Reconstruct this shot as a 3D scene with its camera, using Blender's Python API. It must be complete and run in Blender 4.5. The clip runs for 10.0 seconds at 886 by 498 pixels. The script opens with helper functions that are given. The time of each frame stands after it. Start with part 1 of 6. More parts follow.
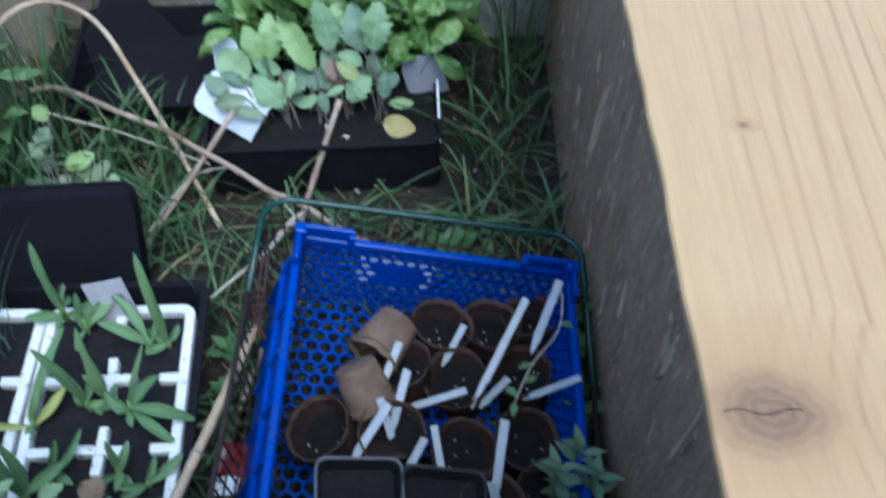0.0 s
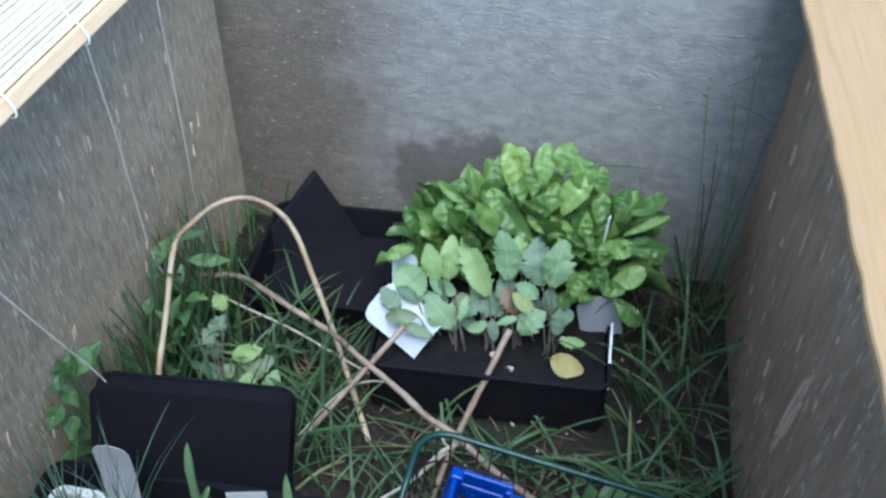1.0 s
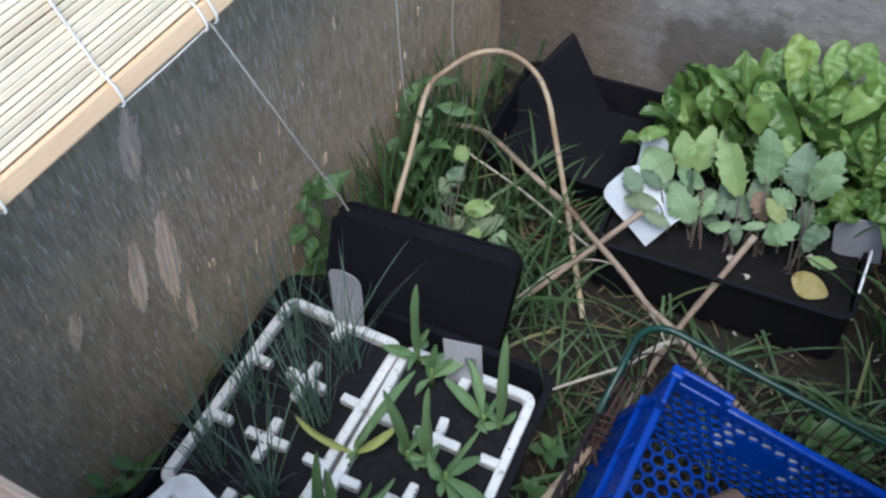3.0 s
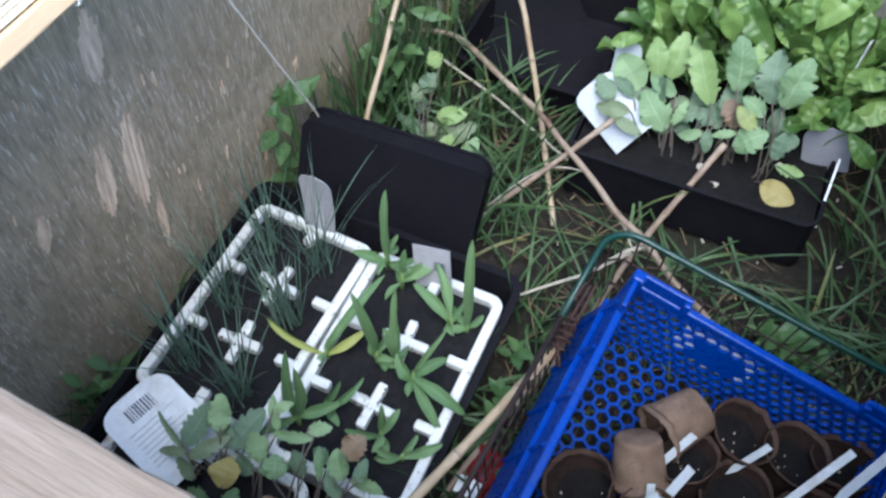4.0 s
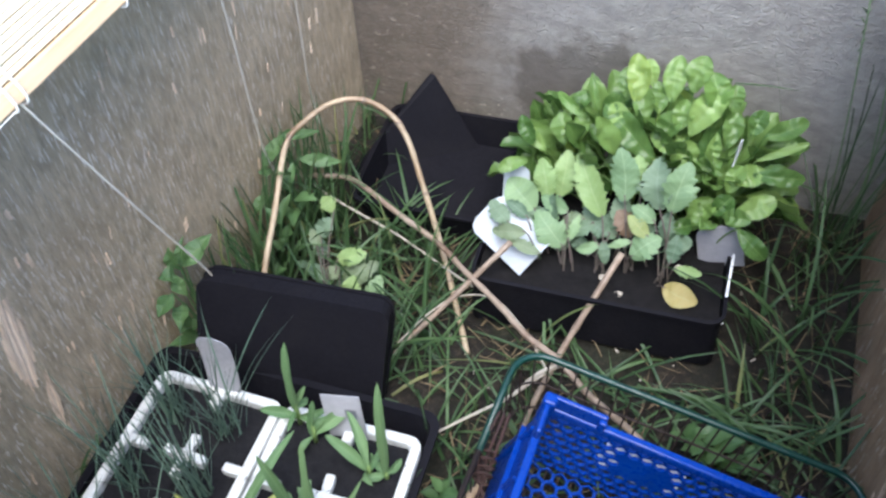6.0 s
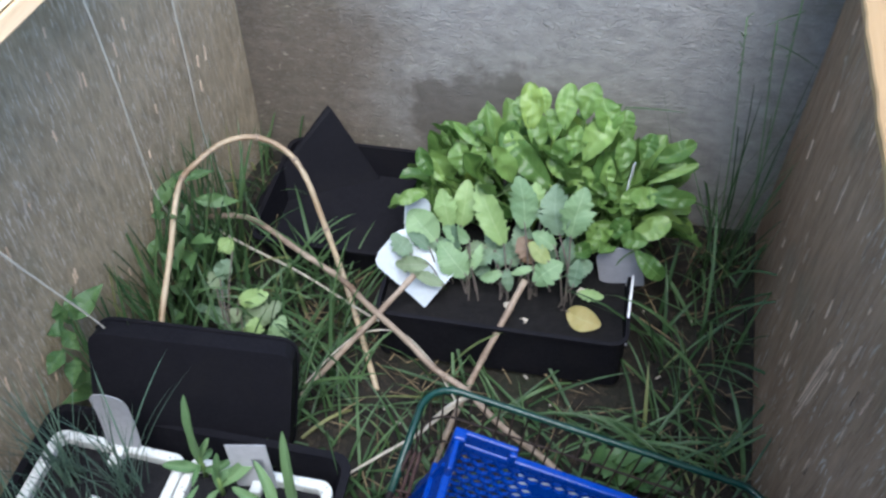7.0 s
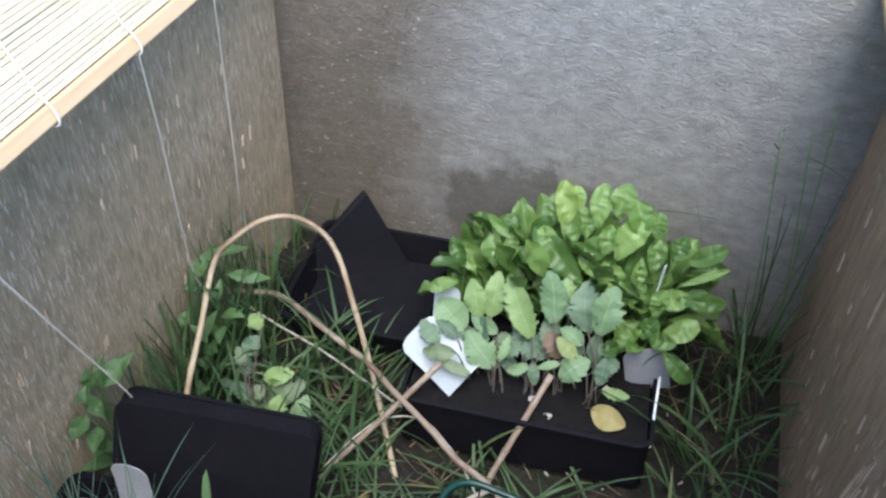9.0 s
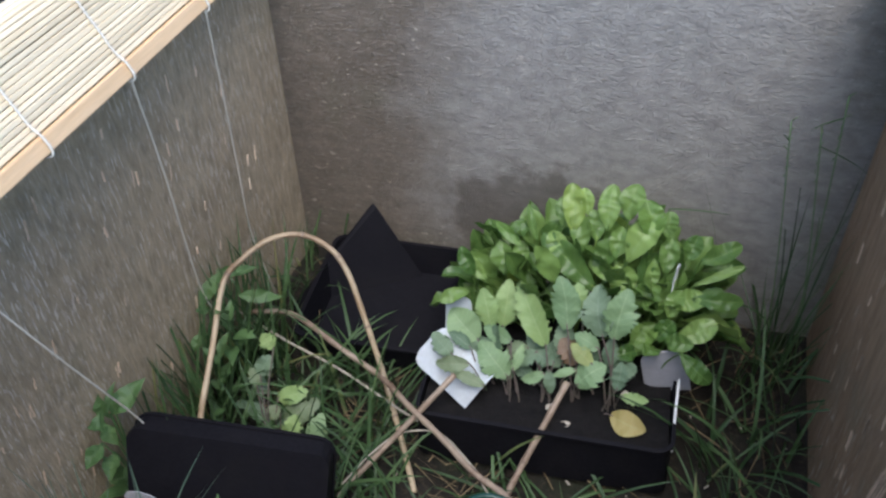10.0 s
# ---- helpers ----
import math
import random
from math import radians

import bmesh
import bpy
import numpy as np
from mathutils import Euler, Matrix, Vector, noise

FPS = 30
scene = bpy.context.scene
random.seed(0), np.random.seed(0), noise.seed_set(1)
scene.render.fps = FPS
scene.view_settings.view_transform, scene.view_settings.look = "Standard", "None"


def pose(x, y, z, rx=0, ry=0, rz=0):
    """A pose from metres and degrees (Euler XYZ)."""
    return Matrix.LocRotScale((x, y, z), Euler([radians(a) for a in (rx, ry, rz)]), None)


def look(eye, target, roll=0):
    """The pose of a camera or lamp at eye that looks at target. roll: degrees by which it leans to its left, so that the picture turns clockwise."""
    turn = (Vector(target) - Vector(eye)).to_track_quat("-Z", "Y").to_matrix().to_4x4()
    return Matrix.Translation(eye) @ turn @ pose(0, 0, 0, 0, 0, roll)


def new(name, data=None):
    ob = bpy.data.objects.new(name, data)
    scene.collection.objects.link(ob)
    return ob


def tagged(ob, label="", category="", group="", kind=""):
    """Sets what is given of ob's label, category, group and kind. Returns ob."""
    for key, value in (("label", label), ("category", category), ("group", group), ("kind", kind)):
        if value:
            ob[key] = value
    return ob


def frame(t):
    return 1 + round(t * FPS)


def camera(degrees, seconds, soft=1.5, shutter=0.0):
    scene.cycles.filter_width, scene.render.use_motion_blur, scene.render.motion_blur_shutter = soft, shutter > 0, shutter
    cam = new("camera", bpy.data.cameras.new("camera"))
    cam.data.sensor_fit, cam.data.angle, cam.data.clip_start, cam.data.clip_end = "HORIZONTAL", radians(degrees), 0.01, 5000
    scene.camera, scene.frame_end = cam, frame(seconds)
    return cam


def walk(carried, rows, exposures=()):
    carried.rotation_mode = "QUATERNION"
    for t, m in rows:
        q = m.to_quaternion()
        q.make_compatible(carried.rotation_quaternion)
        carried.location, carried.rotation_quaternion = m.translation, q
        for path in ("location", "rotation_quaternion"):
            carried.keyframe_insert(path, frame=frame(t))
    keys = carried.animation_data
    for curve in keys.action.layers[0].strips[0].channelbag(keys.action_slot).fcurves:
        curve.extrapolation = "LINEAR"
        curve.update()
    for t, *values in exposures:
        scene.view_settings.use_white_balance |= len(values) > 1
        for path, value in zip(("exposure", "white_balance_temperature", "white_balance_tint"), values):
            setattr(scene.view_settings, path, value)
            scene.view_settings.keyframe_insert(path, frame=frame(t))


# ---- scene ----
cam = camera(53.61, 10.0, 2.5, 0.3)
PATH = [
    (0, (0.4589, -0.8806, 0.7380), (0.4898, -0.1149, -0.3120), 2.33),
    (0.2, (0.4396, -0.8860, 0.7463), (0.4546, -0.0524, -0.2512), 1.74),
    (0.4, (0.4254, -0.8803, 0.7509), (0.4223, -0.0089, -0.2138), 1.82),
    (0.5, (0.4212, -0.8758, 0.7509), (0.3931, -0.0031, -0.2122), 2.34),
    (0.7, (0.4132, -0.8460, 0.7542), (0.3108, 0.0314, -0.2012), 1.60),
    (1, (0.4150, -0.8178, 0.7538), (0.2370, 0.1196, -0.1291), 1.25),
    (1.3, (0.4007, -0.7955, 0.7615), (0.1602, 0.1310, -0.1272), 1.95),
    (1.5, (0.3940, -0.7910, 0.7596), (0.0715, 0.0803, -0.1700), 0.85),
    (1.7, (0.3782, -0.7890, 0.7582), (0.0014, 0.0161, -0.2030), -0.40),
    (2, (0.3744, -0.8055, 0.7464), (-0.0725, -0.0893, -0.2422), -2.42),
    (2.2, (0.3639, -0.8172, 0.7387), (-0.0463, -0.1380, -0.2911), -1.08),
    (3.3, (0.3852, -0.8156, 0.7401), (-0.0221, -0.1048, -0.2692), -2.74),
    (3.5, (0.3910, -0.8128, 0.7422), (-0.0094, -0.1202, -0.2825), -2.85),
    (4, (0.3972, -0.8162, 0.7406), (0.0485, -0.1964, -0.3477), -1.66),
    (4.5, (0.3945, -0.8176, 0.7357), (0.0376, -0.2345, -0.3701), -2.37),
    (5, (0.3983, -0.8130, 0.7343), (0.0279, -0.1766, -0.3371), -2.82),
    (5.5, (0.4120, -0.7955, 0.7406), (0.0411, -0.0381, -0.2487), -2.82),
    (6, (0.4231, -0.7880, 0.7377), (0.0940, 0.0021, -0.2408), -3.37),
    (7.3, (0.4320, -0.7661, 0.7421), (0.2353, 0.0893, -0.2169), -0.00),
    (7.5, (0.4341, -0.7635, 0.7372), (0.2410, 0.0904, -0.2237), -0.47),
    (8, (0.4232, -0.7578, 0.7432), (0.2442, 0.1307, -0.1888), 0.07),
    (8.5, (0.4143, -0.7734, 0.7430), (0.1772, 0.1451, -0.1458), 1.82),
    (9, (0.4125, -0.7790, 0.7482), (0.1558, 0.1510, -0.1231), 2.58),
    (9.5, (0.4264, -0.7687, 0.7409), (0.0899, 0.1544, -0.1103), -2.60),
    (10, (0.4319, -0.7643, 0.7434), (0.1282, 0.1601, -0.1186), -2.09),
]
EXPOSURES = [(0, 0.56, 5180, 2), (0.5, 0.55, 5000, -3), (1, 0.62, 5480, 1), (1.5, 0.24, 6050, 6), (2, 0.22, 6150, 8), (3.5, 0.29, 6000, 7), (4, 0.78, 5900, 6), (4.5, 1.08, 6050, 7), (5.5, 0.94, 6300, 10), (6, 0.96, 6220, 9), (7.5, 0.62, 5900, 5), (8, 0.74, 5800, 5), (8.5, 0.65, 6100, 5), (9, 0.66, 6250, 6), (9.5, 0.52, 6400, 9), (10, 0.2, 6400, 9)]
walk(cam, [(t, look(eye, target, roll)) for t, eye, target, roll in PATH], EXPOSURES)

SKY, SUN, SUN_AIM = 0.27, 2.2, (-0.13, 0.35, -1.0)

# ---- light ----
world = bpy.data.worlds.new("overcast_sky")
scene.world = world
world.use_nodes = True
wn = world.node_tree.nodes
sky = wn.new("ShaderNodeTexSky")
sky.sky_type = "NISHITA"
sky.sun_disc = False
sky.sun_elevation = radians(60)
sky.sun_rotation = radians(160)
sky.air_density, sky.dust_density, sky.ozone_density = 1.0, 1.5, 1.5
wn["Background"].inputs["Strength"].default_value = SKY
world.node_tree.links.new(sky.outputs["Color"], wn["Background"].inputs["Color"])
sun_data = bpy.data.lights.new("sun", "SUN")
sun_data.energy, sun_data.angle, sun_data.color = SUN, radians(40), (1.0, 0.98, 0.95)
sun = new("sun", sun_data)
sun.matrix_world = look((0.2, -2.0, 4.0), (0.2 + SUN_AIM[0], -2.0 + SUN_AIM[1], 4.0 + SUN_AIM[2]))


# ---- materials ----
def nodes_of(name):
    m = bpy.data.materials.new(name)
    m.use_nodes = True
    nt = m.node_tree
    return m, nt, nt.nodes, nt.nodes["Principled BSDF"]


def mix_rgb(nt, fac, a, b, mode="MIX"):
    n = nt.nodes.new("ShaderNodeMix")
    n.data_type, n.blend_type = "RGBA", mode
    for sock, v in ((n.inputs[0], fac), (n.inputs[6], a), (n.inputs[7], b)):
        if isinstance(v, (int, float)):
            sock.default_value = v
        elif isinstance(v, tuple):
            sock.default_value = (*v, 1.0)
        else:
            nt.links.new(v, sock)
    return n.outputs[2]


def coords(nt, stretch=(1, 1, 1), kind="Object"):
    tc = nt.nodes.new("ShaderNodeTexCoord")
    mp = nt.nodes.new("ShaderNodeMapping")
    mp.inputs["Scale"].default_value = stretch
    nt.links.new(tc.outputs[kind], mp.inputs["Vector"])
    return mp.outputs["Vector"]


def noise_tex(nt, vec, scale, detail=4.0, rough=0.55, distort=0.0):
    n = nt.nodes.new("ShaderNodeTexNoise")
    n.inputs["Scale"].default_value = scale
    n.inputs["Detail"].default_value = detail
    n.inputs["Roughness"].default_value = rough
    n.inputs["Distortion"].default_value = distort
    nt.links.new(vec, n.inputs["Vector"])
    return n.outputs["Fac"]


def ramp(nt, fac, lo, hi, a=0.0, b=1.0):
    n = nt.nodes.new("ShaderNodeMapRange")
    n.clamp = True
    for k, v in zip(("From Min", "From Max", "To Min", "To Max"), (lo, hi, a, b)):
        n.inputs[k].default_value = v
    nt.links.new(fac, n.inputs["Value"])
    return n.outputs["Result"]


def math_node(nt, op, a, b=0.0):
    n = nt.nodes.new("ShaderNodeMath")
    n.operation = op
    for sock, v in zip(n.inputs, (a, b)):
        if isinstance(v, (int, float)):
            sock.default_value = v
        else:
            nt.links.new(v, sock)
    return n.outputs[0]


def bump(nt, bsdf, height, strength, distance):
    n = nt.nodes.new("ShaderNodeBump")
    n.inputs["Strength"].default_value = strength
    n.inputs["Distance"].default_value = distance
    nt.links.new(height, n.inputs["Height"])
    nt.links.new(n.outputs["Normal"], bsdf.inputs["Normal"])


def surface(name, c1, c2, scale=30.0, rough=0.6, bump_amount=0.3, bump_scale=120.0, stretch=(1, 1, 1), dirt=None, dirt_amount=0.4, spec=0.5, island=0.0, dirt_from=0.52):
    """Two colours mixed by noise, a finer grain in the relief, dirt blotches of a third colour and a tint for each loose piece."""
    m, nt, nodes, bsdf = nodes_of(name)
    vec = coords(nt, stretch)
    col = mix_rgb(nt, ramp(nt, noise_tex(nt, vec, scale), 0.3, 0.7), c1, c2)
    fine = noise_tex(nt, vec, bump_scale, 5.0, 0.65)
    col = mix_rgb(nt, ramp(nt, fine, 0.3, 0.75, 0.0, 0.35), col, tuple(0.55 * v for v in c1))
    if dirt:
        blot = ramp(nt, noise_tex(nt, vec, scale * 0.35, 6.0, 0.7), dirt_from, dirt_from + 0.14, 0.0, dirt_amount)
        col = mix_rgb(nt, blot, col, dirt)
    if island:
        geo = nodes.new("ShaderNodeNewGeometry")
        hsv = nodes.new("ShaderNodeHueSaturation")
        info = nodes.new("ShaderNodeObjectInfo")
        both = math_node(nt, "FRACT", math_node(nt, "ADD", geo.outputs["Random Per Island"], info.outputs["Random"]))
        nt.links.new(ramp(nt, both, 0, 1, 1 - island, 1 + island), hsv.inputs["Value"])
        nt.links.new(col, hsv.inputs["Color"])
        col = hsv.outputs["Color"]
    nt.links.new(col, bsdf.inputs["Base Color"])
    nt.links.new(ramp(nt, fine, 0.2, 0.8, max(rough - 0.12, 0.05), min(rough + 0.12, 1.0)), bsdf.inputs["Roughness"])
    bsdf.inputs["Specular IOR Level"].default_value = spec
    if bump_amount:
        bump(nt, bsdf, fine, bump_amount, 0.002)
    return m


def plywood(name, stretch, tone=(0.16, 0.135, 0.105), fleck_level=0.66, stain=None, grey_sheen=None, gloss=(0.36, 0.62), relief=0.5, spec=0.5, fray=0.4, dash=None):
    """Weathered ply: long grain, pale torn flecks where the surface veneer has lifted, dark damp blotches."""
    m, nt, nodes, bsdf = nodes_of(name)
    vec = coords(nt, stretch)
    plain = coords(nt)
    grain = noise_tex(nt, vec, 6.0, 6.0, 0.65, 0.4)
    fine = noise_tex(nt, vec, 22.0, 4.0, 0.7)
    blot = noise_tex(nt, plain, 5.0, 5.0, 0.6)
    col = mix_rgb(nt, ramp(nt, grain, 0.3, 0.7), tuple(0.72 * v for v in tone), tuple(1.3 * v for v in tone))
    col = mix_rgb(nt, ramp(nt, blot, 0.35, 0.68, 0.0, 0.55), col, (tone[0] * 0.62, tone[1] * 0.6, tone[2] * 0.56))
    col = mix_rgb(nt, ramp(nt, noise_tex(nt, plain, 11.0, 4.0, 0.6), 0.55, 0.72, 0.0, 0.35), col, (0.2, 0.2, 0.14))
    fleck = math_node(nt, "MULTIPLY", ramp(nt, noise_tex(nt, vec, 13.0, 3.0, 0.6), fleck_level, fleck_level + 0.035), ramp(nt, noise_tex(nt, plain, 9.0, 3.0, 0.6), 0.42, 0.6))
    col = mix_rgb(nt, math_node(nt, "MULTIPLY", fleck, 0.85), col, (0.64, 0.55, 0.44))
    col = mix_rgb(nt, ramp(nt, fine, 0.5, 0.75, 0.0, fray), col, (0.42, 0.395, 0.36))
    if dash:
        # short pale fibres torn up along the grain
        torn = ramp(nt, noise_tex(nt, coords(nt, dash[0]), 1.0, 3.0, 0.6), dash[1], dash[1] + 0.05)
        torn = math_node(nt, "MULTIPLY", torn, ramp(nt, noise_tex(nt, plain, 16.0, 4.0, 0.6), 0.38, 0.6, 0.25, 1.0))
        col = mix_rgb(nt, math_node(nt, "MULTIPLY", torn, dash[2]), col, dash[3])
        dark = ramp(nt, noise_tex(nt, coords(nt, tuple(0.7 * v for v in dash[0])), 1.3, 3.0, 0.6), dash[1] - 0.06, dash[1] + 0.06)
        col = mix_rgb(nt, math_node(nt, "MULTIPLY", dark, 0.4), col, tuple(0.4 * v for v in tone))
    if grey_sheen:
        # weathered grey middle, with the sky's sheen put into its colour
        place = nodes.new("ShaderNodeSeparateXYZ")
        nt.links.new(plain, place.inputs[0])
        far = math_node(nt, "ABSOLUTE", math_node(nt, "SUBTRACT", place.outputs[0], grey_sheen[0]))
        far = math_node(nt, "ADD", math_node(nt, "DIVIDE", far, grey_sheen[1]), ramp(nt, noise_tex(nt, plain, 7.0, 5.0, 0.6), 0.0, 1.0, -0.6, 0.6))
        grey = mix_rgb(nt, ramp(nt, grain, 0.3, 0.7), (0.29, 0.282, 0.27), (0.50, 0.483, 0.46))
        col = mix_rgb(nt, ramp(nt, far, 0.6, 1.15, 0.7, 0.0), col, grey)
    if stain:
        sep = nodes.new("ShaderNodeSeparateXYZ")
        nt.links.new(plain, sep.inputs[0])
        dx = math_node(nt, "DIVIDE", math_node(nt, "SUBTRACT", sep.outputs[0], stain[0]), stain[2])
        dz = math_node(nt, "DIVIDE", math_node(nt, "SUBTRACT", sep.outputs[2], stain[1]), stain[3])
        dist = math_node(nt, "SQRT", math_node(nt, "ADD", math_node(nt, "MULTIPLY", dx, dx), math_node(nt, "MULTIPLY", dz, dz)))
        dist = math_node(nt, "ADD", dist, ramp(nt, noise_tex(nt, plain, 24.0, 5.0, 0.6), 0.0, 1.0, -0.75, 0.75))
        col = mix_rgb(nt, ramp(nt, dist, 0.75, 1.0, 0.6, 0.0), col, (0.08, 0.065, 0.05))
    nt.links.new(col, bsdf.inputs["Base Color"])
    nt.links.new(ramp(nt, fine, 0.25, 0.75, *gloss), bsdf.inputs["Roughness"])
    bsdf.inputs["Specular IOR Level"].default_value = spec
    bump(nt, bsdf, math_node(nt, "ADD", fine, math_node(nt, "MULTIPLY", fleck, 0.15)), relief, 0.003)
    return m


def leaf_material(name, c1, c2, vein, rough=0.45, yellow=None, yellow_amount=0.0, rib=0.045, trans=0.25, parallel=False):
    """A leaf: colour that varies from leaf to leaf and over the blade, a paler midrib and side veins by the blade's own coordinates."""
    m, nt, nodes, bsdf = nodes_of(name)
    uv = nodes.new("ShaderNodeUVMap")
    uv.uv_map = "UVMap"
    sep = nodes.new("ShaderNodeSeparateXYZ")
    nt.links.new(uv.outputs["UV"], sep.inputs[0])
    geo = nodes.new("ShaderNodeNewGeometry")
    info = nodes.new("ShaderNodeObjectInfo")
    rnd = math_node(nt, "FRACT", math_node(nt, "ADD", geo.outputs["Random Per Island"], info.outputs["Random"]))
    obj = coords(nt)
    blotch = noise_tex(nt, obj, 45.0, 4.0, 0.6)
    fac = math_node(nt, "ADD", math_node(nt, "MULTIPLY", rnd, 0.65), math_node(nt, "MULTIPLY", blotch, 0.45))
    col = mix_rgb(nt, ramp(nt, fac, 0.1, 0.95), c1, c2)
    if yellow:
        sick = math_node(nt, "ADD", ramp(nt, rnd, 1 - yellow_amount, 1.0), math_node(nt, "MULTIPLY", ramp(nt, blotch, 0.4, 0.7), 0.25))
        sick = math_node(nt, "MULTIPLY", sick, ramp(nt, rnd, 1 - yellow_amount, 1 - 0.6 * yellow_amount))
        col = mix_rgb(nt, sick, col, yellow)
    off = math_node(nt, "ABSOLUTE", math_node(nt, "SUBTRACT", sep.outputs[0], 0.5))
    mid = ramp(nt, off, 0.0, rib, 1.0, 0.0)
    side = math_node(nt, "FRACT", math_node(nt, "MULTIPLY", math_node(nt, "SUBTRACT", sep.outputs[1], math_node(nt, "MULTIPLY", off, 0.35)), 9.0))
    side = ramp(nt, math_node(nt, "ABSOLUTE", math_node(nt, "SUBTRACT", side, 0.5)), 0.0, 0.1, 0.45, 0.0)
    if parallel:
        side = math_node(nt, "FRACT", math_node(nt, "MULTIPLY", sep.outputs[0], 11.0))
        side = ramp(nt, math_node(nt, "ABSOLUTE", math_node(nt, "SUBTRACT", side, 0.5)), 0.0, 0.3, 0.5, 0.0)
    veins = math_node(nt, "MAXIMUM", mid, side)
    col = mix_rgb(nt, math_node(nt, "MULTIPLY", veins, 0.6), col, vein)
    nt.links.new(col, bsdf.inputs["Base Color"])
    bsdf.inputs["Roughness"].default_value = rough
    bsdf.inputs["Subsurface Weight"].default_value = 0.0
    fine = noise_tex(nt, obj, 260.0, 3.0, 0.6)
    bump(nt, bsdf, math_node(nt, "SUBTRACT", fine, math_node(nt, "MULTIPLY", veins, 0.8)), 0.35, 0.0012)
    tr = nodes.new("ShaderNodeBsdfTranslucent")
    nt.links.new(col, tr.inputs["Color"])
    mixs = nodes.new("ShaderNodeMixShader")
    mixs.inputs[0].default_value = trans
    nt.links.new(bsdf.outputs[0], mixs.inputs[1])
    nt.links.new(tr.outputs[0], mixs.inputs[2])
    nt.links.new(mixs.outputs[0], nodes["Material Output"].inputs["Surface"])
    return m


def pine(name):
    m, nt, nodes, bsdf = nodes_of(name)
    warp = coords(nt)
    # the knot bends the grain round it
    sep = nodes.new("ShaderNodeSeparateXYZ")
    nt.links.new(warp, sep.inputs[0])
    dark, ring = None, None
    for kx, ky, r in ((-0.029, -0.338, 0.023), (-0.009, -0.189, 0.0028), (0.02, 0.10, 0.009)):
        dx = math_node(nt, "DIVIDE", math_node(nt, "SUBTRACT", sep.outputs[0], kx), r)
        dy = math_node(nt, "DIVIDE", math_node(nt, "SUBTRACT", sep.outputs[1], ky), r * 0.72)
        d = math_node(nt, "SQRT", math_node(nt, "ADD", math_node(nt, "MULTIPLY", dx, dx), math_node(nt, "MULTIPLY", dy, dy)))
        d = math_node(nt, "ADD", d, ramp(nt, noise_tex(nt, warp, 55.0, 5.0, 0.6), 0, 1, -0.45, 0.45))
        k = math_node(nt, "MULTIPLY", ramp(nt, d, 0.45, 1.25, 1.0, 0.0), ramp(nt, math_node(nt, "SINE", math_node(nt, "MULTIPLY", d, 26.0)), -1.0, 1.0, 0.72, 1.0))
        g = ramp(nt, d, 0.9, 3.2, 1.0, 0.0)
        dark = k if dark is None else math_node(nt, "MAXIMUM", dark, k)
        ring = g if ring is None else math_node(nt, "MAXIMUM", ring, g)
    # growth lines: a warped count across the board, bent round the knots
    warped = noise_tex(nt, coords(nt, (9.0, 0.9, 9.0)), 1.0, 3.0, 0.5)
    lines = math_node(nt, "ADD", math_node(nt, "MULTIPLY", sep.outputs[0], 520.0), math_node(nt, "MULTIPLY", warped, 46.0))
    lines = math_node(nt, "ADD", lines, math_node(nt, "MULTIPLY", ring, 9.0))
    lines = math_node(nt, "ADD", math_node(nt, "MULTIPLY", math_node(nt, "SINE", lines), 0.5), 0.5)
    lines = math_node(nt, "MULTIPLY", math_node(nt, "POWER", lines, 7.0), ramp(nt, noise_tex(nt, coords(nt, (22.0, 2.0, 22.0)), 1.0, 2.0, 0.5), 0.42, 0.66, 0.0, 1.0))
    fibre = noise_tex(nt, coords(nt, (300.0, 8.0, 300.0)), 1.0, 4.0, 0.6)
    col = mix_rgb(nt, math_node(nt, "MULTIPLY", lines, 0.75), (0.385, 0.236, 0.105), (0.25, 0.135, 0.052))
    col = mix_rgb(nt, ramp(nt, fibre, 0.35, 0.7, 0.0, 0.6), col, (0.45, 0.288, 0.136))
    col = mix_rgb(nt, ramp(nt, noise_tex(nt, warp, 14.0, 5.0, 0.6), 0.5, 0.75, 0.0, 0.45), col, (0.37, 0.215, 0.092))
    col = mix_rgb(nt, ramp(nt, noise_tex(nt, coords(nt, (60.0, 24.0, 60.0)), 1.0, 5.0, 0.7), 0.5, 0.8, 0.0, 0.4), col, (0.33, 0.200, 0.092))
    col = mix_rgb(nt, math_node(nt, "MULTIPLY", ring, 0.6), col, (0.27, 0.145, 0.055))
    col = mix_rgb(nt, math_node(nt, "MULTIPLY", dark, 0.85), col, (0.125, 0.062, 0.030))
    nt.links.new(col, bsdf.inputs["Base Color"])
    bsdf.inputs["Roughness"].default_value = 0.62
    bump(nt, bsdf, fibre, 0.7, 0.0012)
    return m


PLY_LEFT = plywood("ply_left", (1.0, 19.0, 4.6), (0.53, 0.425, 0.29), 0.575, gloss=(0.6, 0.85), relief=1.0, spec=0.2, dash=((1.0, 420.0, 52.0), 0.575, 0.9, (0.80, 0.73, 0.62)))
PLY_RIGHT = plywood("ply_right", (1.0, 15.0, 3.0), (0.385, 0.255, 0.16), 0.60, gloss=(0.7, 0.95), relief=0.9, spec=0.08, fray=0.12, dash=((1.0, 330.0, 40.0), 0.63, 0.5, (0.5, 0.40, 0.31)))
PLY_BACK = plywood("ply_back", (7.0, 1.0, 13.0), (0.20, 0.165, 0.13), 0.63, stain=(0.285, 0.105, 0.115, 0.07), grey_sheen=(0.40, 0.24), relief=0.9, dash=((60.0, 1.0, 330.0), 0.62, 0.5, (0.5, 0.46, 0.42)))
PLY_FRONT = plywood("ply_front", (1.5, 1.0, 13.0), (0.19, 0.165, 0.13))
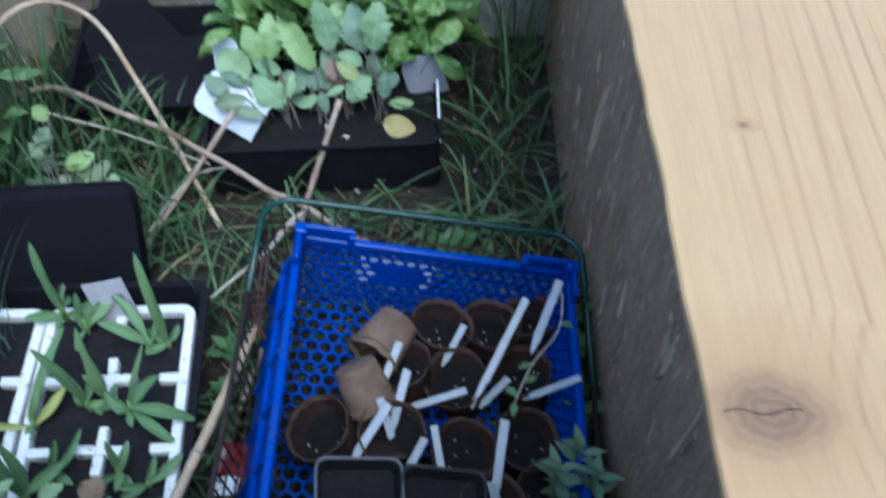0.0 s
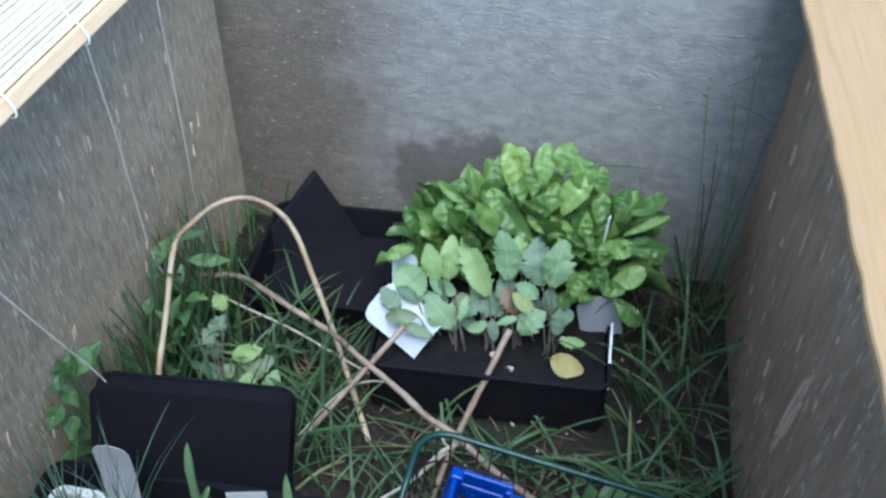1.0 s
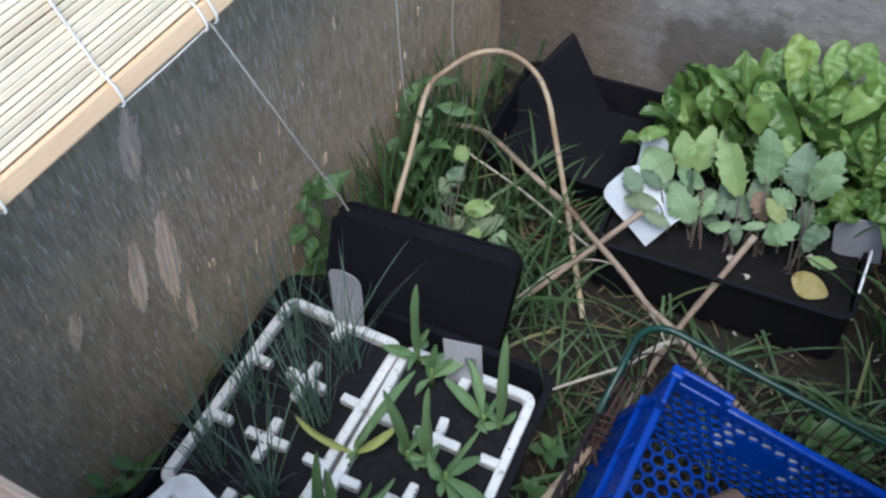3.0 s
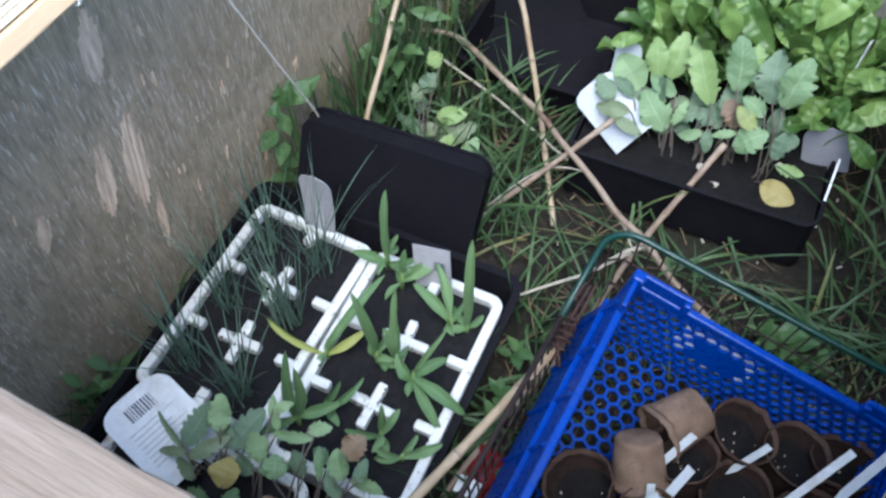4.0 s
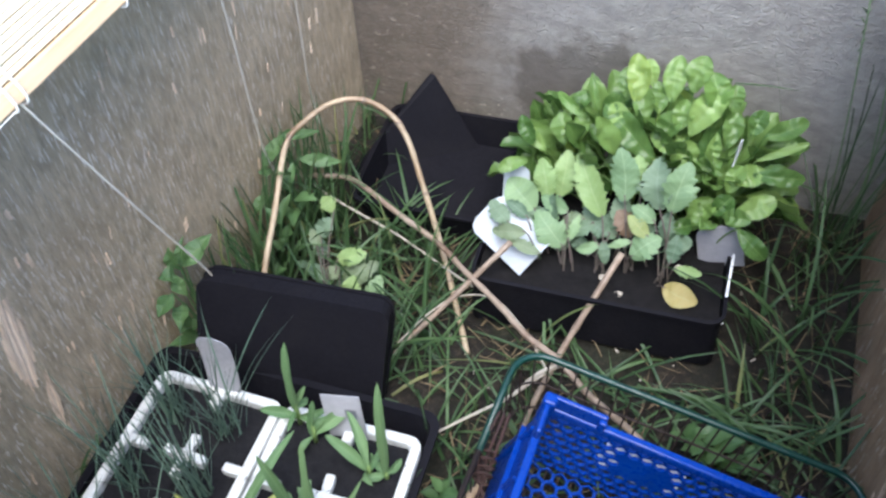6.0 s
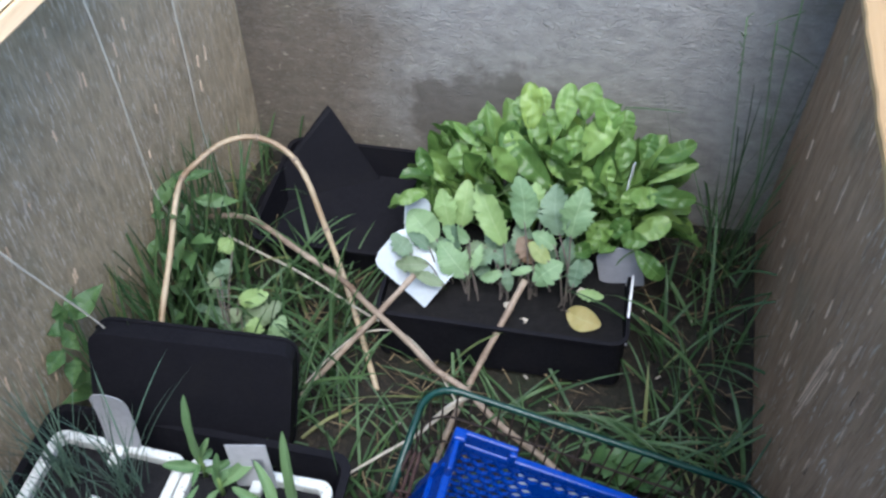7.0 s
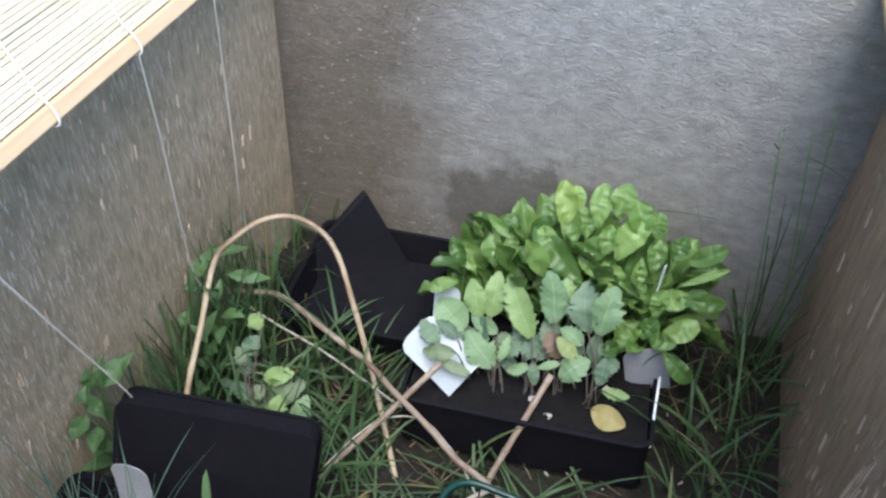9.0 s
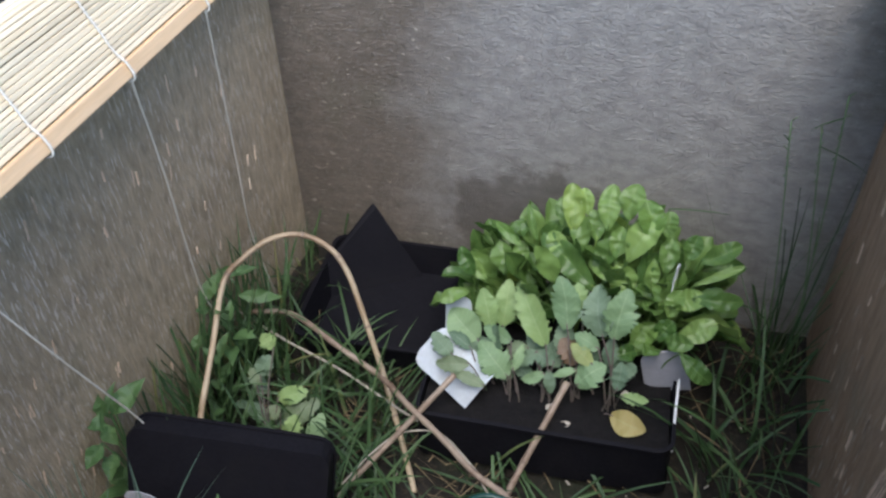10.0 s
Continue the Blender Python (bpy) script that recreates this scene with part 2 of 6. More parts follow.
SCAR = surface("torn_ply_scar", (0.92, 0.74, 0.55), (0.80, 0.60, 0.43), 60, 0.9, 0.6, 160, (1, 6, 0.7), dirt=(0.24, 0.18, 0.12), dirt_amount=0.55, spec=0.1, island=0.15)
SCAR_DARK = surface("brown_torn_scar", (0.66, 0.49, 0.34), (0.50, 0.34, 0.22), 60, 0.9, 0.8, 160, (1, 6, 0.7), dirt=(0.08, 0.055, 0.04), dirt_amount=0.7, spec=0.1, island=0.45)
PINE = pine("pine")
OLD_WOOD = surface("weathered_rail", (0.34, 0.26, 0.195), (0.22, 0.155, 0.11), 9, 0.75, 0.7, 30, (1.4, 18, 18), dirt=(0.13, 0.09, 0.06), dirt_amount=0.7)
BAMBOO = surface("blind_bamboo", (0.94, 0.81, 0.60), (0.88, 0.71, 0.48), 7, 0.5, 0.25, 30, (20, 1.2, 20), island=0.12)
BATTEN = surface("batten_wood", (0.88, 0.62, 0.38), (0.76, 0.50, 0.28), 7, 0.5, 0.25, 30, (20, 1.2, 20))
BLIND_CORD = surface("blind_cord", (0.94, 0.90, 0.82), (0.86, 0.81, 0.72), 200, 0.85, 0.4, 600)
CORD = surface("white_cord", (0.78, 0.73, 0.62), (0.64, 0.59, 0.50), 200, 0.85, 0.6, 600)
FOAM = surface("white_foam", (0.82, 0.83, 0.82), (0.74, 0.75, 0.73), 260, 0.65, 0.5, 520, dirt=(0.06, 0.045, 0.03), dirt_amount=0.95, dirt_from=0.57)
BLACK = surface("black_plastic", (0.0084, 0.0081, 0.0112), (0.0112, 0.0107, 0.0144), 40, 0.66, 0.12, 220, dirt=(0.018, 0.0165, 0.0175), dirt_amount=0.3, spec=0.10)
COMPOST = surface("compost", (0.0115, 0.0112, 0.0135), (0.0215, 0.0205, 0.0228), 140, 0.95, 1.0, 420, spec=0.2)
# darker mix of the compost
DARK_COMPOST = surface("dark_compost", (0.0065, 0.0060, 0.0068), (0.0135, 0.0118, 0.0122), 140, 0.85, 1.0, 420, spec=0.2)
CHIP = surface("pale_wood_chip", (0.45, 0.38, 0.3), (0.6, 0.55, 0.48), 90, 0.9, 0.5, 300, island=0.3)
BLUE = surface("blue_plastic", (0.0015, 0.037, 0.285), (0.0025, 0.048, 0.34), 25, 0.3, 0.12, 200, dirt=(0.025, 0.045, 0.15), dirt_amount=0.35, spec=0.3)
GREEN_WIRE = surface("green_plastic_coat", (0.003, 0.034, 0.027), (0.005, 0.048, 0.037), 60, 0.33, 0.15, 260, dirt=(0.06, 0.06, 0.04), dirt_amount=0.25)
DARK_WIRE = surface("dark_rusty_wire", (0.017, 0.011, 0.010), (0.038, 0.021, 0.016), 130, 0.7, 0.6, 500)
RUST = surface("rusty_handle_wire", (0.030, 0.014, 0.012), (0.055, 0.024, 0.019), 130, 0.75, 0.6, 500)
PEAT = surface("fibre_pot", (0.034, 0.021, 0.018), (0.019, 0.012, 0.011), 70, 0.92, 0.9, 330, dirt=(0.03, 0.021, 0.017), dirt_amount=0.6, spec=0.08)
PEAT_RIM = surface("frayed_pot_rim", (0.085, 0.056, 0.044), (0.034, 0.022, 0.018), 70, 0.92, 0.9, 330, spec=0.1)
PEAT_DRY = surface("dry_fibre_pot", (0.23, 0.160, 0.12), (0.13, 0.085, 0.063), 45, 0.92, 0.9, 330, dirt=(0.07, 0.045, 0.034), dirt_amount=0.5, spec=0.1)
LABEL = surface("white_label_plastic", (0.82, 0.85, 0.88), (0.76, 0.79, 0.83), 40, 0.42, 0.1, 200, dirt=(0.3, 0.26, 0.21), dirt_amount=0.35)
# greyer mix of the white label plastic
DULL_LABEL = surface("dull_label_plastic", (0.57, 0.62, 0.67), (0.47, 0.51, 0.56), 40, 0.45, 0.1, 200, dirt=(0.25, 0.22, 0.18), dirt_amount=0.4)
GREY_LABEL = surface("grey_label_plastic", (0.50, 0.50, 0.54), (0.43, 0.43, 0.47), 40, 0.42, 0.1, 200, dirt=(0.25, 0.22, 0.19), dirt_amount=0.4)
POT_BLACK = surface("grey_black_pot", (0.012, 0.012, 0.013), (0.018, 0.018, 0.019), 40, 0.4, 0.12, 220, dirt=(0.07, 0.06, 0.05), dirt_amount=0.4)
GREY_RIM = surface("grey_pot_rim", (0.16, 0.165, 0.18), (0.09, 0.092, 0.10), 60, 0.5, 0.2, 220)
INK = surface("label_ink", (0.09, 0.1, 0.14), (0.14, 0.15, 0.19), 60, 0.6, 0.0, 200)
PALE_INK = surface("pale_label_ink", (0.45, 0.46, 0.5), (0.55, 0.56, 0.6), 60, 0.6, 0.0, 200)
CANE = surface("dry_cane", (0.56, 0.46, 0.32), (0.34, 0.23, 0.13), 22, 0.42, 0.35, 160, dirt=(0.13, 0.06, 0.03), dirt_amount=0.75, dirt_from=0.50)
STALK = surface("grey_brown_stalk", (0.44, 0.35, 0.27), (0.21, 0.145, 0.10), 30, 0.6, 0.6, 180, dirt=(0.11, 0.06, 0.038), dirt_amount=0.7, dirt_from=0.50)
STRAW = surface("dead_grass", (0.26, 0.2, 0.11), (0.13, 0.09, 0.05), 60, 0.85, 0.3, 200, island=0.4)
RAFFIA = surface("pale_raffia", (0.55, 0.5, 0.42), (0.42, 0.37, 0.3), 40, 0.7, 0.4, 200)
RED = surface("red_printed_foil", (0.22, 0.012, 0.016), (0.14, 0.009, 0.011), 60, 0.35, 0.2, 150, dirt=(0.05, 0.03, 0.02), dirt_amount=0.4)
CRUMB = surface("compost_crumb", (0.012, 0.010, 0.009), (0.03, 0.024, 0.02), 140, 0.95, 1.0, 420, spec=0.2)
STEM = surface("purple_green_stem", (0.14, 0.13, 0.10), (0.15, 0.105, 0.105), 60, 0.6, 0.2, 200)
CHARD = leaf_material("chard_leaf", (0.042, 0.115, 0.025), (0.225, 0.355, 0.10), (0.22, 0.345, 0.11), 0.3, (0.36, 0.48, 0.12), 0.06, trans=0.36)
# lit copy of the chard leaf, sunlight put into its base colour
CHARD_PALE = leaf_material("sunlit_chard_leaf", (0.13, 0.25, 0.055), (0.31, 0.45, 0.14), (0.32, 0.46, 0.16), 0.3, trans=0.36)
KALE = leaf_material("kale_leaf", (0.15, 0.255, 0.122), (0.30, 0.43, 0.22), (0.39, 0.50, 0.31), 0.55, rib=0.03)
KALE_LIME = leaf_material("pale_kale_leaf", (0.19, 0.315, 0.105), (0.335, 0.455, 0.18), (0.41, 0.51, 0.26), 0.52, rib=0.03)
KALE_YELLOW = leaf_material("yellowed_kale_leaf", (0.25, 0.32, 0.11), (0.35, 0.37, 0.14), (0.45, 0.44, 0.20), 0.5, (0.44, 0.34, 0.12), 0.3, 0.03)
KALE_GREY = leaf_material("grey_kale_leaf", (0.095, 0.165, 0.10), (0.19, 0.275, 0.17), (0.28, 0.36, 0.27), 0.58, rib=0.03)
KALE_BRONZE = leaf_material("bronzed_kale_leaf", (0.17, 0.235, 0.13), (0.28, 0.33, 0.195), (0.34, 0.36, 0.28), 0.58, (0.34, 0.24, 0.19), 0.5, 0.03)
KALE_RED = leaf_material("reddened_kale_leaf", (0.20, 0.125, 0.085), (0.29, 0.21, 0.125), (0.34, 0.30, 0.20), 0.55, rib=0.03)
CORN = leaf_material("corn_leaf", (0.085, 0.18, 0.07), (0.19, 0.31, 0.135), (0.24, 0.36, 0.18), 0.6, rib=0.06, parallel=True)
CORN_YELLOW = leaf_material("yellowed_corn_leaf", (0.30, 0.36, 0.09), (0.42, 0.45, 0.13), (0.5, 0.52, 0.24), 0.55, parallel=True)
ONION = leaf_material("onion_leaf", (0.075, 0.145, 0.11), (0.17, 0.255, 0.185), (0.15, 0.23, 0.17), 0.55, trans=0.1)
GRASS = leaf_material("grass_blade", (0.020, 0.055, 0.021), (0.115, 0.195, 0.078), (0.09, 0.175, 0.055), 0.42, (0.26, 0.25, 0.1), 0.05, 0.08)
GREEN_STALK = surface("green_grass_stalk", (0.13, 0.23, 0.09), (0.18, 0.28, 0.12), 60, 0.5, 0.1, 200)
WEED = leaf_material("weed_leaf", (0.06, 0.135, 0.048), (0.135, 0.235, 0.09), (0.14, 0.24, 0.07), 0.45)
SAGE = leaf_material("sage_weed_leaf", (0.115, 0.195, 0.105), (0.20, 0.30, 0.165), (0.22, 0.31, 0.19), 0.55)


def soil_material():
    m, nt, nodes, bsdf = nodes_of("ground_soil")
    vec = coords(nt)
    col = mix_rgb(nt, ramp(nt, noise_tex(nt, vec, 40, 6, 0.7), 0.35, 0.68), (0.010, 0.008, 0.0065), (0.026, 0.0205, 0.015))
    col = mix_rgb(nt, ramp(nt, noise_tex(nt, vec, 130, 4, 0.7), 0.52, 0.72, 0.0, 0.6), col, (0.10, 0.075, 0.045))
    col = mix_rgb(nt, ramp(nt, noise_tex(nt, vec, 14, 4, 0.6), 0.5, 0.68, 0.0, 0.3), col, (0.025, 0.042, 0.014))
    nt.links.new(col, bsdf.inputs["Base Color"])
    bsdf.inputs["Roughness"].default_value = 0.95
    bump(nt, bsdf, noise_tex(nt, vec, 160, 6, 0.7), 0.9, 0.006)
    return m


SOIL = soil_material()


# ---- builders ----
def thing(name, label, category, at=(0, 0, 0), group=""):
    ob = new(name)
    ob.empty_display_size = 0.02
    ob.matrix_basis = Matrix.Translation(at)
    return tagged(ob, label, category, group)


def base_of(ob):
    while ob.parent:
        ob = ob.parent
    return ob.matrix_basis.translation


def link_mesh(name, bm, material, smooth):
    me = bpy.data.meshes.new(name)
    bm.normal_update()
    bm.to_mesh(me)
    bm.free()
    me.materials.append(material)
    if smooth:
        me.polygons.foreach_set("use_smooth", [True] * len(me.polygons))
    return new(name, me)


def part(name, bm, material, parent, label="", smooth=False):
    """A mesh given in the world's coordinates, as one part under a thing or under one of its parts."""
    bm.transform(Matrix.Translation(-base_of(parent)))
    ob = link_mesh(name, bm, material, smooth)
    ob.parent = parent
    return tagged(ob, label)


def solo(name, bm, material, label, category, group="", kind="", smooth=False):
    return tagged(link_mesh(name, bm, material, smooth), label, category, group, kind)


def box(bm, size, m=Matrix(), bevel=0.0, segments=2):
    made = bmesh.ops.create_cube(bm, size=1.0, matrix=m @ Matrix.Diagonal((*size, 1.0)))
    if bevel:
        edges = {e for v in made["verts"] for e in v.link_edges}
        bmesh.ops.bevel(bm, geom=list(edges), offset=bevel, segments=segments, affect="EDGES", profile=0.5)
    return bm


def slab(lo, hi, bevel=0.0):
    lo, hi = Vector(lo), Vector(hi)
    return box(bmesh.new(), hi - lo, Matrix.Translation((lo + hi) / 2), bevel)


def tube(bm, points, radii, sides=8, caps=True):
    """A round rod along the points."""
    points = [Vector(p) for p in points]
    if isinstance(radii, (int, float)):
        radii = [radii] * len(points)
    side, rings = None, []
    for i, p in enumerate(points):
        way = (points[min(i + 1, len(points) - 1)] - points[max(i - 1, 0)]).normalized()
        if side is None:
            side = way.cross(Vector((0.31, 0.2, 0.93))).normalized()
        side = (side - way * side.dot(way)).normalized()
        up = way.cross(side)
        rings.append([bm.verts.new(p + radii[i] * (math.cos(a) * side + math.sin(a) * up)) for a in (2 * math.pi * k / sides for k in range(sides))])
    for a, b in zip(rings, rings[1:]):
        for k in range(sides):
            bm.faces.new((a[k], a[(k + 1) % sides], b[(k + 1) % sides], b[k]))
    if caps:
        bm.faces.new(rings[0][::-1])
        bm.faces.new(rings[-1])
    return bm


def smooth_path(points, steps=6):
    """A Catmull-Rom curve through the points."""
    pts = [Vector(p) for p in points]
    pts = [2 * pts[0] - pts[1], *pts, 2 * pts[-1] - pts[-2]]
    out = []
    for a, b, c, d in zip(pts, pts[1:], pts[2:], pts[3:]):
        for k in range(steps):
            t = k / steps
            out.append(0.5 * (2 * b + (c - a) * t + (2 * a - 5 * b + 4 * c - d) * t * t + (3 * b - a - 3 * c + d) * t ** 3))
    return [*out, pts[-2]]


def lathe(bm, profile, sides=28, m=Matrix(), wobble=0.0):
    rings = []
    for r, z in profile:
        ring = []
        for k in range(sides):
            a = 2 * math.pi * k / sides
            w = 1 + wobble * noise.noise(Vector((math.cos(a) * 1.7, math.sin(a) * 1.7, z * 30 + m.translation.x * 50))) + wobble * 0.1 * noise.noise(Vector((math.cos(a) * 7, math.sin(a) * 7, z * 90 + m.translation.y * 50)))
            ring.append(bm.verts.new(m @ Vector((r * w * math.cos(a), r * w * math.sin(a), z + (wobble * 0.03 * noise.noise(Vector((math.cos(a) * 3, math.sin(a) * 3, m.translation.y * 60))) + wobble * 0.03 * noise.noise(Vector((math.cos(a) * 9, math.sin(a) * 9, m.translation.x * 60)))) * (z > 0.03)))))
        rings.append(ring)
    for a, b in zip(rings, rings[1:]):
        for k in range(sides):
            bm.faces.new((a[k], a[(k + 1) % sides], b[(k + 1) % sides], b[k]))
    return rings


def spoon(s):
    """Half width of a chard blade: a slim petiole that widens into a long ellipse."""
    t = (s - 0.30) / 0.70
    if t < 0:
        return 0.08
    return max(0.08, math.sin(math.pi * min(t, 1.0) ** 1.2) ** 0.62)


def oval(s):
    """Half width of a kale blade on its stalk: long, with a blunt end."""
    t = (s - 0.40) / 0.60
    if t < 0:
        return 0.06
    if t < 0.45:
        return 0.06 + 0.94 * math.sin(0.5 * math.pi * t / 0.45) ** 0.8
    return math.sqrt(max(0.004, 1 - ((t - 0.45) / 0.55) ** 2.3))


def lance(s):
    return 0.3 + 0.7 * s / 0.4 if s < 0.4 else math.sqrt(max(0.01, 1 - ((s - 0.4) / 0.6) ** 1.9))


def blade(s):
    return (1 - s) ** 0.6 * (0.75 + 0.5 * s)


def strap(s):
    """Half width of a long chard blade: narrow at its foot, widest past its middle, blunt at its end."""
    return max(0.14, math.sin(math.pi * (0.02 + 0.96 * s) ** 1.25) ** 0.6)


def broad(s):
    """Half width of a kale blade from its base: rounded, widest below its middle."""
    return max(0.10, math.sin(math.pi * (0.03 + 0.95 * s) ** 0.92) ** 0.75)


def small_oval(s):
    return max(0.06, math.sin(math.pi * s ** 0.85) ** 1.15) if s > 0.08 else 0.06


def leaf(bm, at, azimuth, rise, bend, length, width, shape, cup=0.25, teeth=0.0, wave=0.0, roll=0.0, n=10, cols=5, rng=random, crinkle=0.0):
    """One leaf from its base: azimuth and rise in degrees, bend: how far it turns down on its way."""
    uv = bm.loops.layers.uv.get("UVMap") or bm.loops.layers.uv.new("UVMap")
    p, az = Vector(at), radians(azimuth)
    flat = Vector((math.cos(az), math.sin(az), 0))
    side0 = Vector((-math.sin(az), math.cos(az), 0))
    rows, phase = [], rng.uniform(0, 6.28)
    for i in range(n + 1):
        s = i / n
        e = radians(rise - bend * s ** 1.3)
        way = flat * math.cos(e) + Vector((0, 0, math.sin(e)))
        up = way.cross(side0) * -1
        r = radians(roll) * s
        side = side0 * math.cos(r) + up * math.sin(r)
        nor = side.cross(way) * -1
        w = max(shape(s), 0.0) * width / 2
        if i == n:
            w *= 0.12
        row = []
        for c in range(cols):
            u = 2 * c / (cols - 1) - 1
            edge = abs(u) > 0.9
            jag = (0.9 if (i + (u > 0)) % 2 else -0.9) * rng.uniform(0.35, 1) if teeth > 0.1 else rng.uniform(-1, 1)
            ww = w * (1 + (teeth * jag if edge and shape(s) > 0.2 else 0))
            z = cup * abs(u) ** 1.5 * w + (wave * w * math.sin(9 * s + phase + (2.1 if u > 0 else 0)) * abs(u))
            z += crinkle * w * noise.noise(Vector((u * 1.6 + phase, s * 11, phase * 3)))
            along = (teeth * 0.4 * w * rng.uniform(-1, 1)) if edge else 0
            row.append((bm.verts.new(p + side * (u * ww) + nor * z + way * along), (u * 0.5 + 0.5, s)))
        rows.append(row)
        p = p + way * (length / n)
    for a, b in zip(rows, rows[1:]):
        for k in range(cols - 1):
            quad = (a[k], a[k + 1], b[k + 1], b[k])
            f = bm.faces.new([v for v, _ in quad])
            f.smooth = True
            for lo, (_, t) in zip(f.loops, quad):
                lo[uv].uv = t
    return p


def blade_between(bm, base, tip, width, shape, face, bow=0.08, cup=0.2, teeth=0.0, count=6, wave=0.15, crinkle=0.2, droop=0.0, n=20, cols=7, rng=random):
    """One blade from its base to its tip; face: the way that its upper side looks, bow: how far it arches, teeth: depth of its scalloped edge."""
    uv = bm.loops.layers.uv.get("UVMap") or bm.loops.layers.uv.new("UVMap")
    base, tip = Vector(base), Vector(tip)
    way = tip - base
    length = way.length
    way.normalize()
    nor = Vector(face)
    nor = (nor - way * nor.dot(way)).normalized()
    side = way.cross(nor)
    phase, swerve = rng.uniform(0, 6.28), rng.uniform(-0.05, 0.05)
    rows = []
    for i in range(n + 1):
        s = i / n
        c = base + way * (s * length) + nor * (bow * length * 4 * s * (1 - s) - droop * length * s ** 3) + side * (swerve * length * math.sin(math.pi * s))
        w = shape(s) * width / 2 * (0.15 if i == n else 1.0)
        row = []
        for k in range(cols):
            u = 2 * k / (cols - 1) - 1
            ww, on = w, 0.0
            if abs(u) > 0.6 and teeth:
                saw = (s * count + (0.4 if u > 0 else 0.0)) % 1.0
                ww *= 1 + teeth * (0.55 + 0.45 * math.sin(5.3 * int(s * count) + phase + u)) * (saw - 0.5) * (1.0 if abs(u) > 0.9 else 0.15) * min(1.0, 4 * s)
                on = teeth * 0.3 * w * rng.uniform(-1, 1) * (abs(u) > 0.9)
            z = cup * abs(u) ** 1.5 * w + wave * w * math.sin(8 * s + phase + (2.1 if u > 0 else 0)) * abs(u)
            z += crinkle * w * noise.noise(Vector((u * 1.6 + phase, s * 7, phase * 3)))
            row.append((bm.verts.new(c + side * (u * ww) + nor * z + way * on), (u * 0.5 + 0.5, s)))
        rows.append(row)
    for a, b in zip(rows, rows[1:]):
        for k in range(cols - 1):
            quad = (a[k], a[k + 1], b[k + 1], b[k])
            f = bm.faces.new([v for v, _ in quad])
            f.smooth = True
            for lo, (_, t) in zip(f.loops, quad):
                lo[uv].uv = t


# ---- the box and its ground ----
def wall_x(y):
    """Inner face of the left wall, which stands a little out of square."""
    return 0.055 * y


TOP = 0.43


def ground():
    bm = bmesh.new()
    nx, ny, x0, x1, y0, y1 = 60, 76, -0.12, 0.70, -0.90, 0.10
    grid = {}
    for i in range(nx + 1):
        for j in range(ny + 1):
            x, y = x0 + (x1 - x0) * i / nx, y0 + (y1 - y0) * j / ny
            z = 0.008 * noise.noise(Vector((x * 9, y * 9, 0))) + 0.004 * noise.noise(Vector((x * 40, y * 40, 3)))
            edge = i in (0, nx) or j in (0, ny)
            grid[i, j] = bm.verts.new((x, y, 0 if edge else z - 0.006))
    for i in range(nx):
        for j in range(ny):
            bm.faces.new((grid[i, j], grid[i + 1, j], grid[i + 1, j + 1], grid[i, j + 1]))
    far = 600
    corner = [bm.verts.new(p) for p in ((-far, -far, 0), (far, -far, 0), (far, far, 0), (-far, far, 0))]
    rim = [[grid[i, 0] for i in range(nx + 1)], [grid[nx, j] for j in range(ny + 1)], [grid[nx - i, ny] for i in range(nx + 1)], [grid[0, ny - j] for j in range(ny + 1)]]
    for k, side in enumerate(rim):
        bm.faces.new([corner[k], corner[(k + 1) % 4], *side[::-1]])
    return solo("ground", bm, SOIL, "dark damp soil with dead grass thatch", "ground", kind="structure")


ground()


def prism(outline, z0, z1):
    """An upright slab over a flat outline."""
    bm = bmesh.new()
    lo = [bm.verts.new((x, y, z0)) for x, y in outline]
    hi = [bm.verts.new((x, y, z1)) for x, y in outline]
    n = len(outline)
    for k in range(n):
        bm.faces.new((lo[k], lo[(k + 1) % n], hi[(k + 1) % n], hi[k]))
    bm.faces.new(hi)
    bm.faces.new(lo[::-1])
    bmesh.ops.recalc_face_normals(bm, faces=bm.faces)
    return bm


FRONT = -0.778
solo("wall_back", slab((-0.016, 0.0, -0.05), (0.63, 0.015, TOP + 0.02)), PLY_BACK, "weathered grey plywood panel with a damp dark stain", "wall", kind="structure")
wall_left = solo("wall_left", prism([(wall_x(-0.002) - 0.015, -0.002), (wall_x(-0.002), -0.002), (wall_x(FRONT), FRONT), (wall_x(FRONT) - 0.015, FRONT)], -0.05, TOP), PLY_LEFT, "weathered brown plywood panel with pale torn flecks", "wall", kind="structure")
wall_right = solo("wall_right", slab((0.612, FRONT, -0.05), (0.627, -0.002, TOP - 0.001)), PLY_RIGHT, "dark brown plywood panel with torn pale splinters", "wall", kind="structure")
solo("wall_front", slab((wall_x(FRONT) - 0.016, FRONT - 0.017, -0.05), (0.63, FRONT - 0.002, TOP - 0.032)), PLY_FRONT, "weathered plywood front panel", "wall", kind="structure")


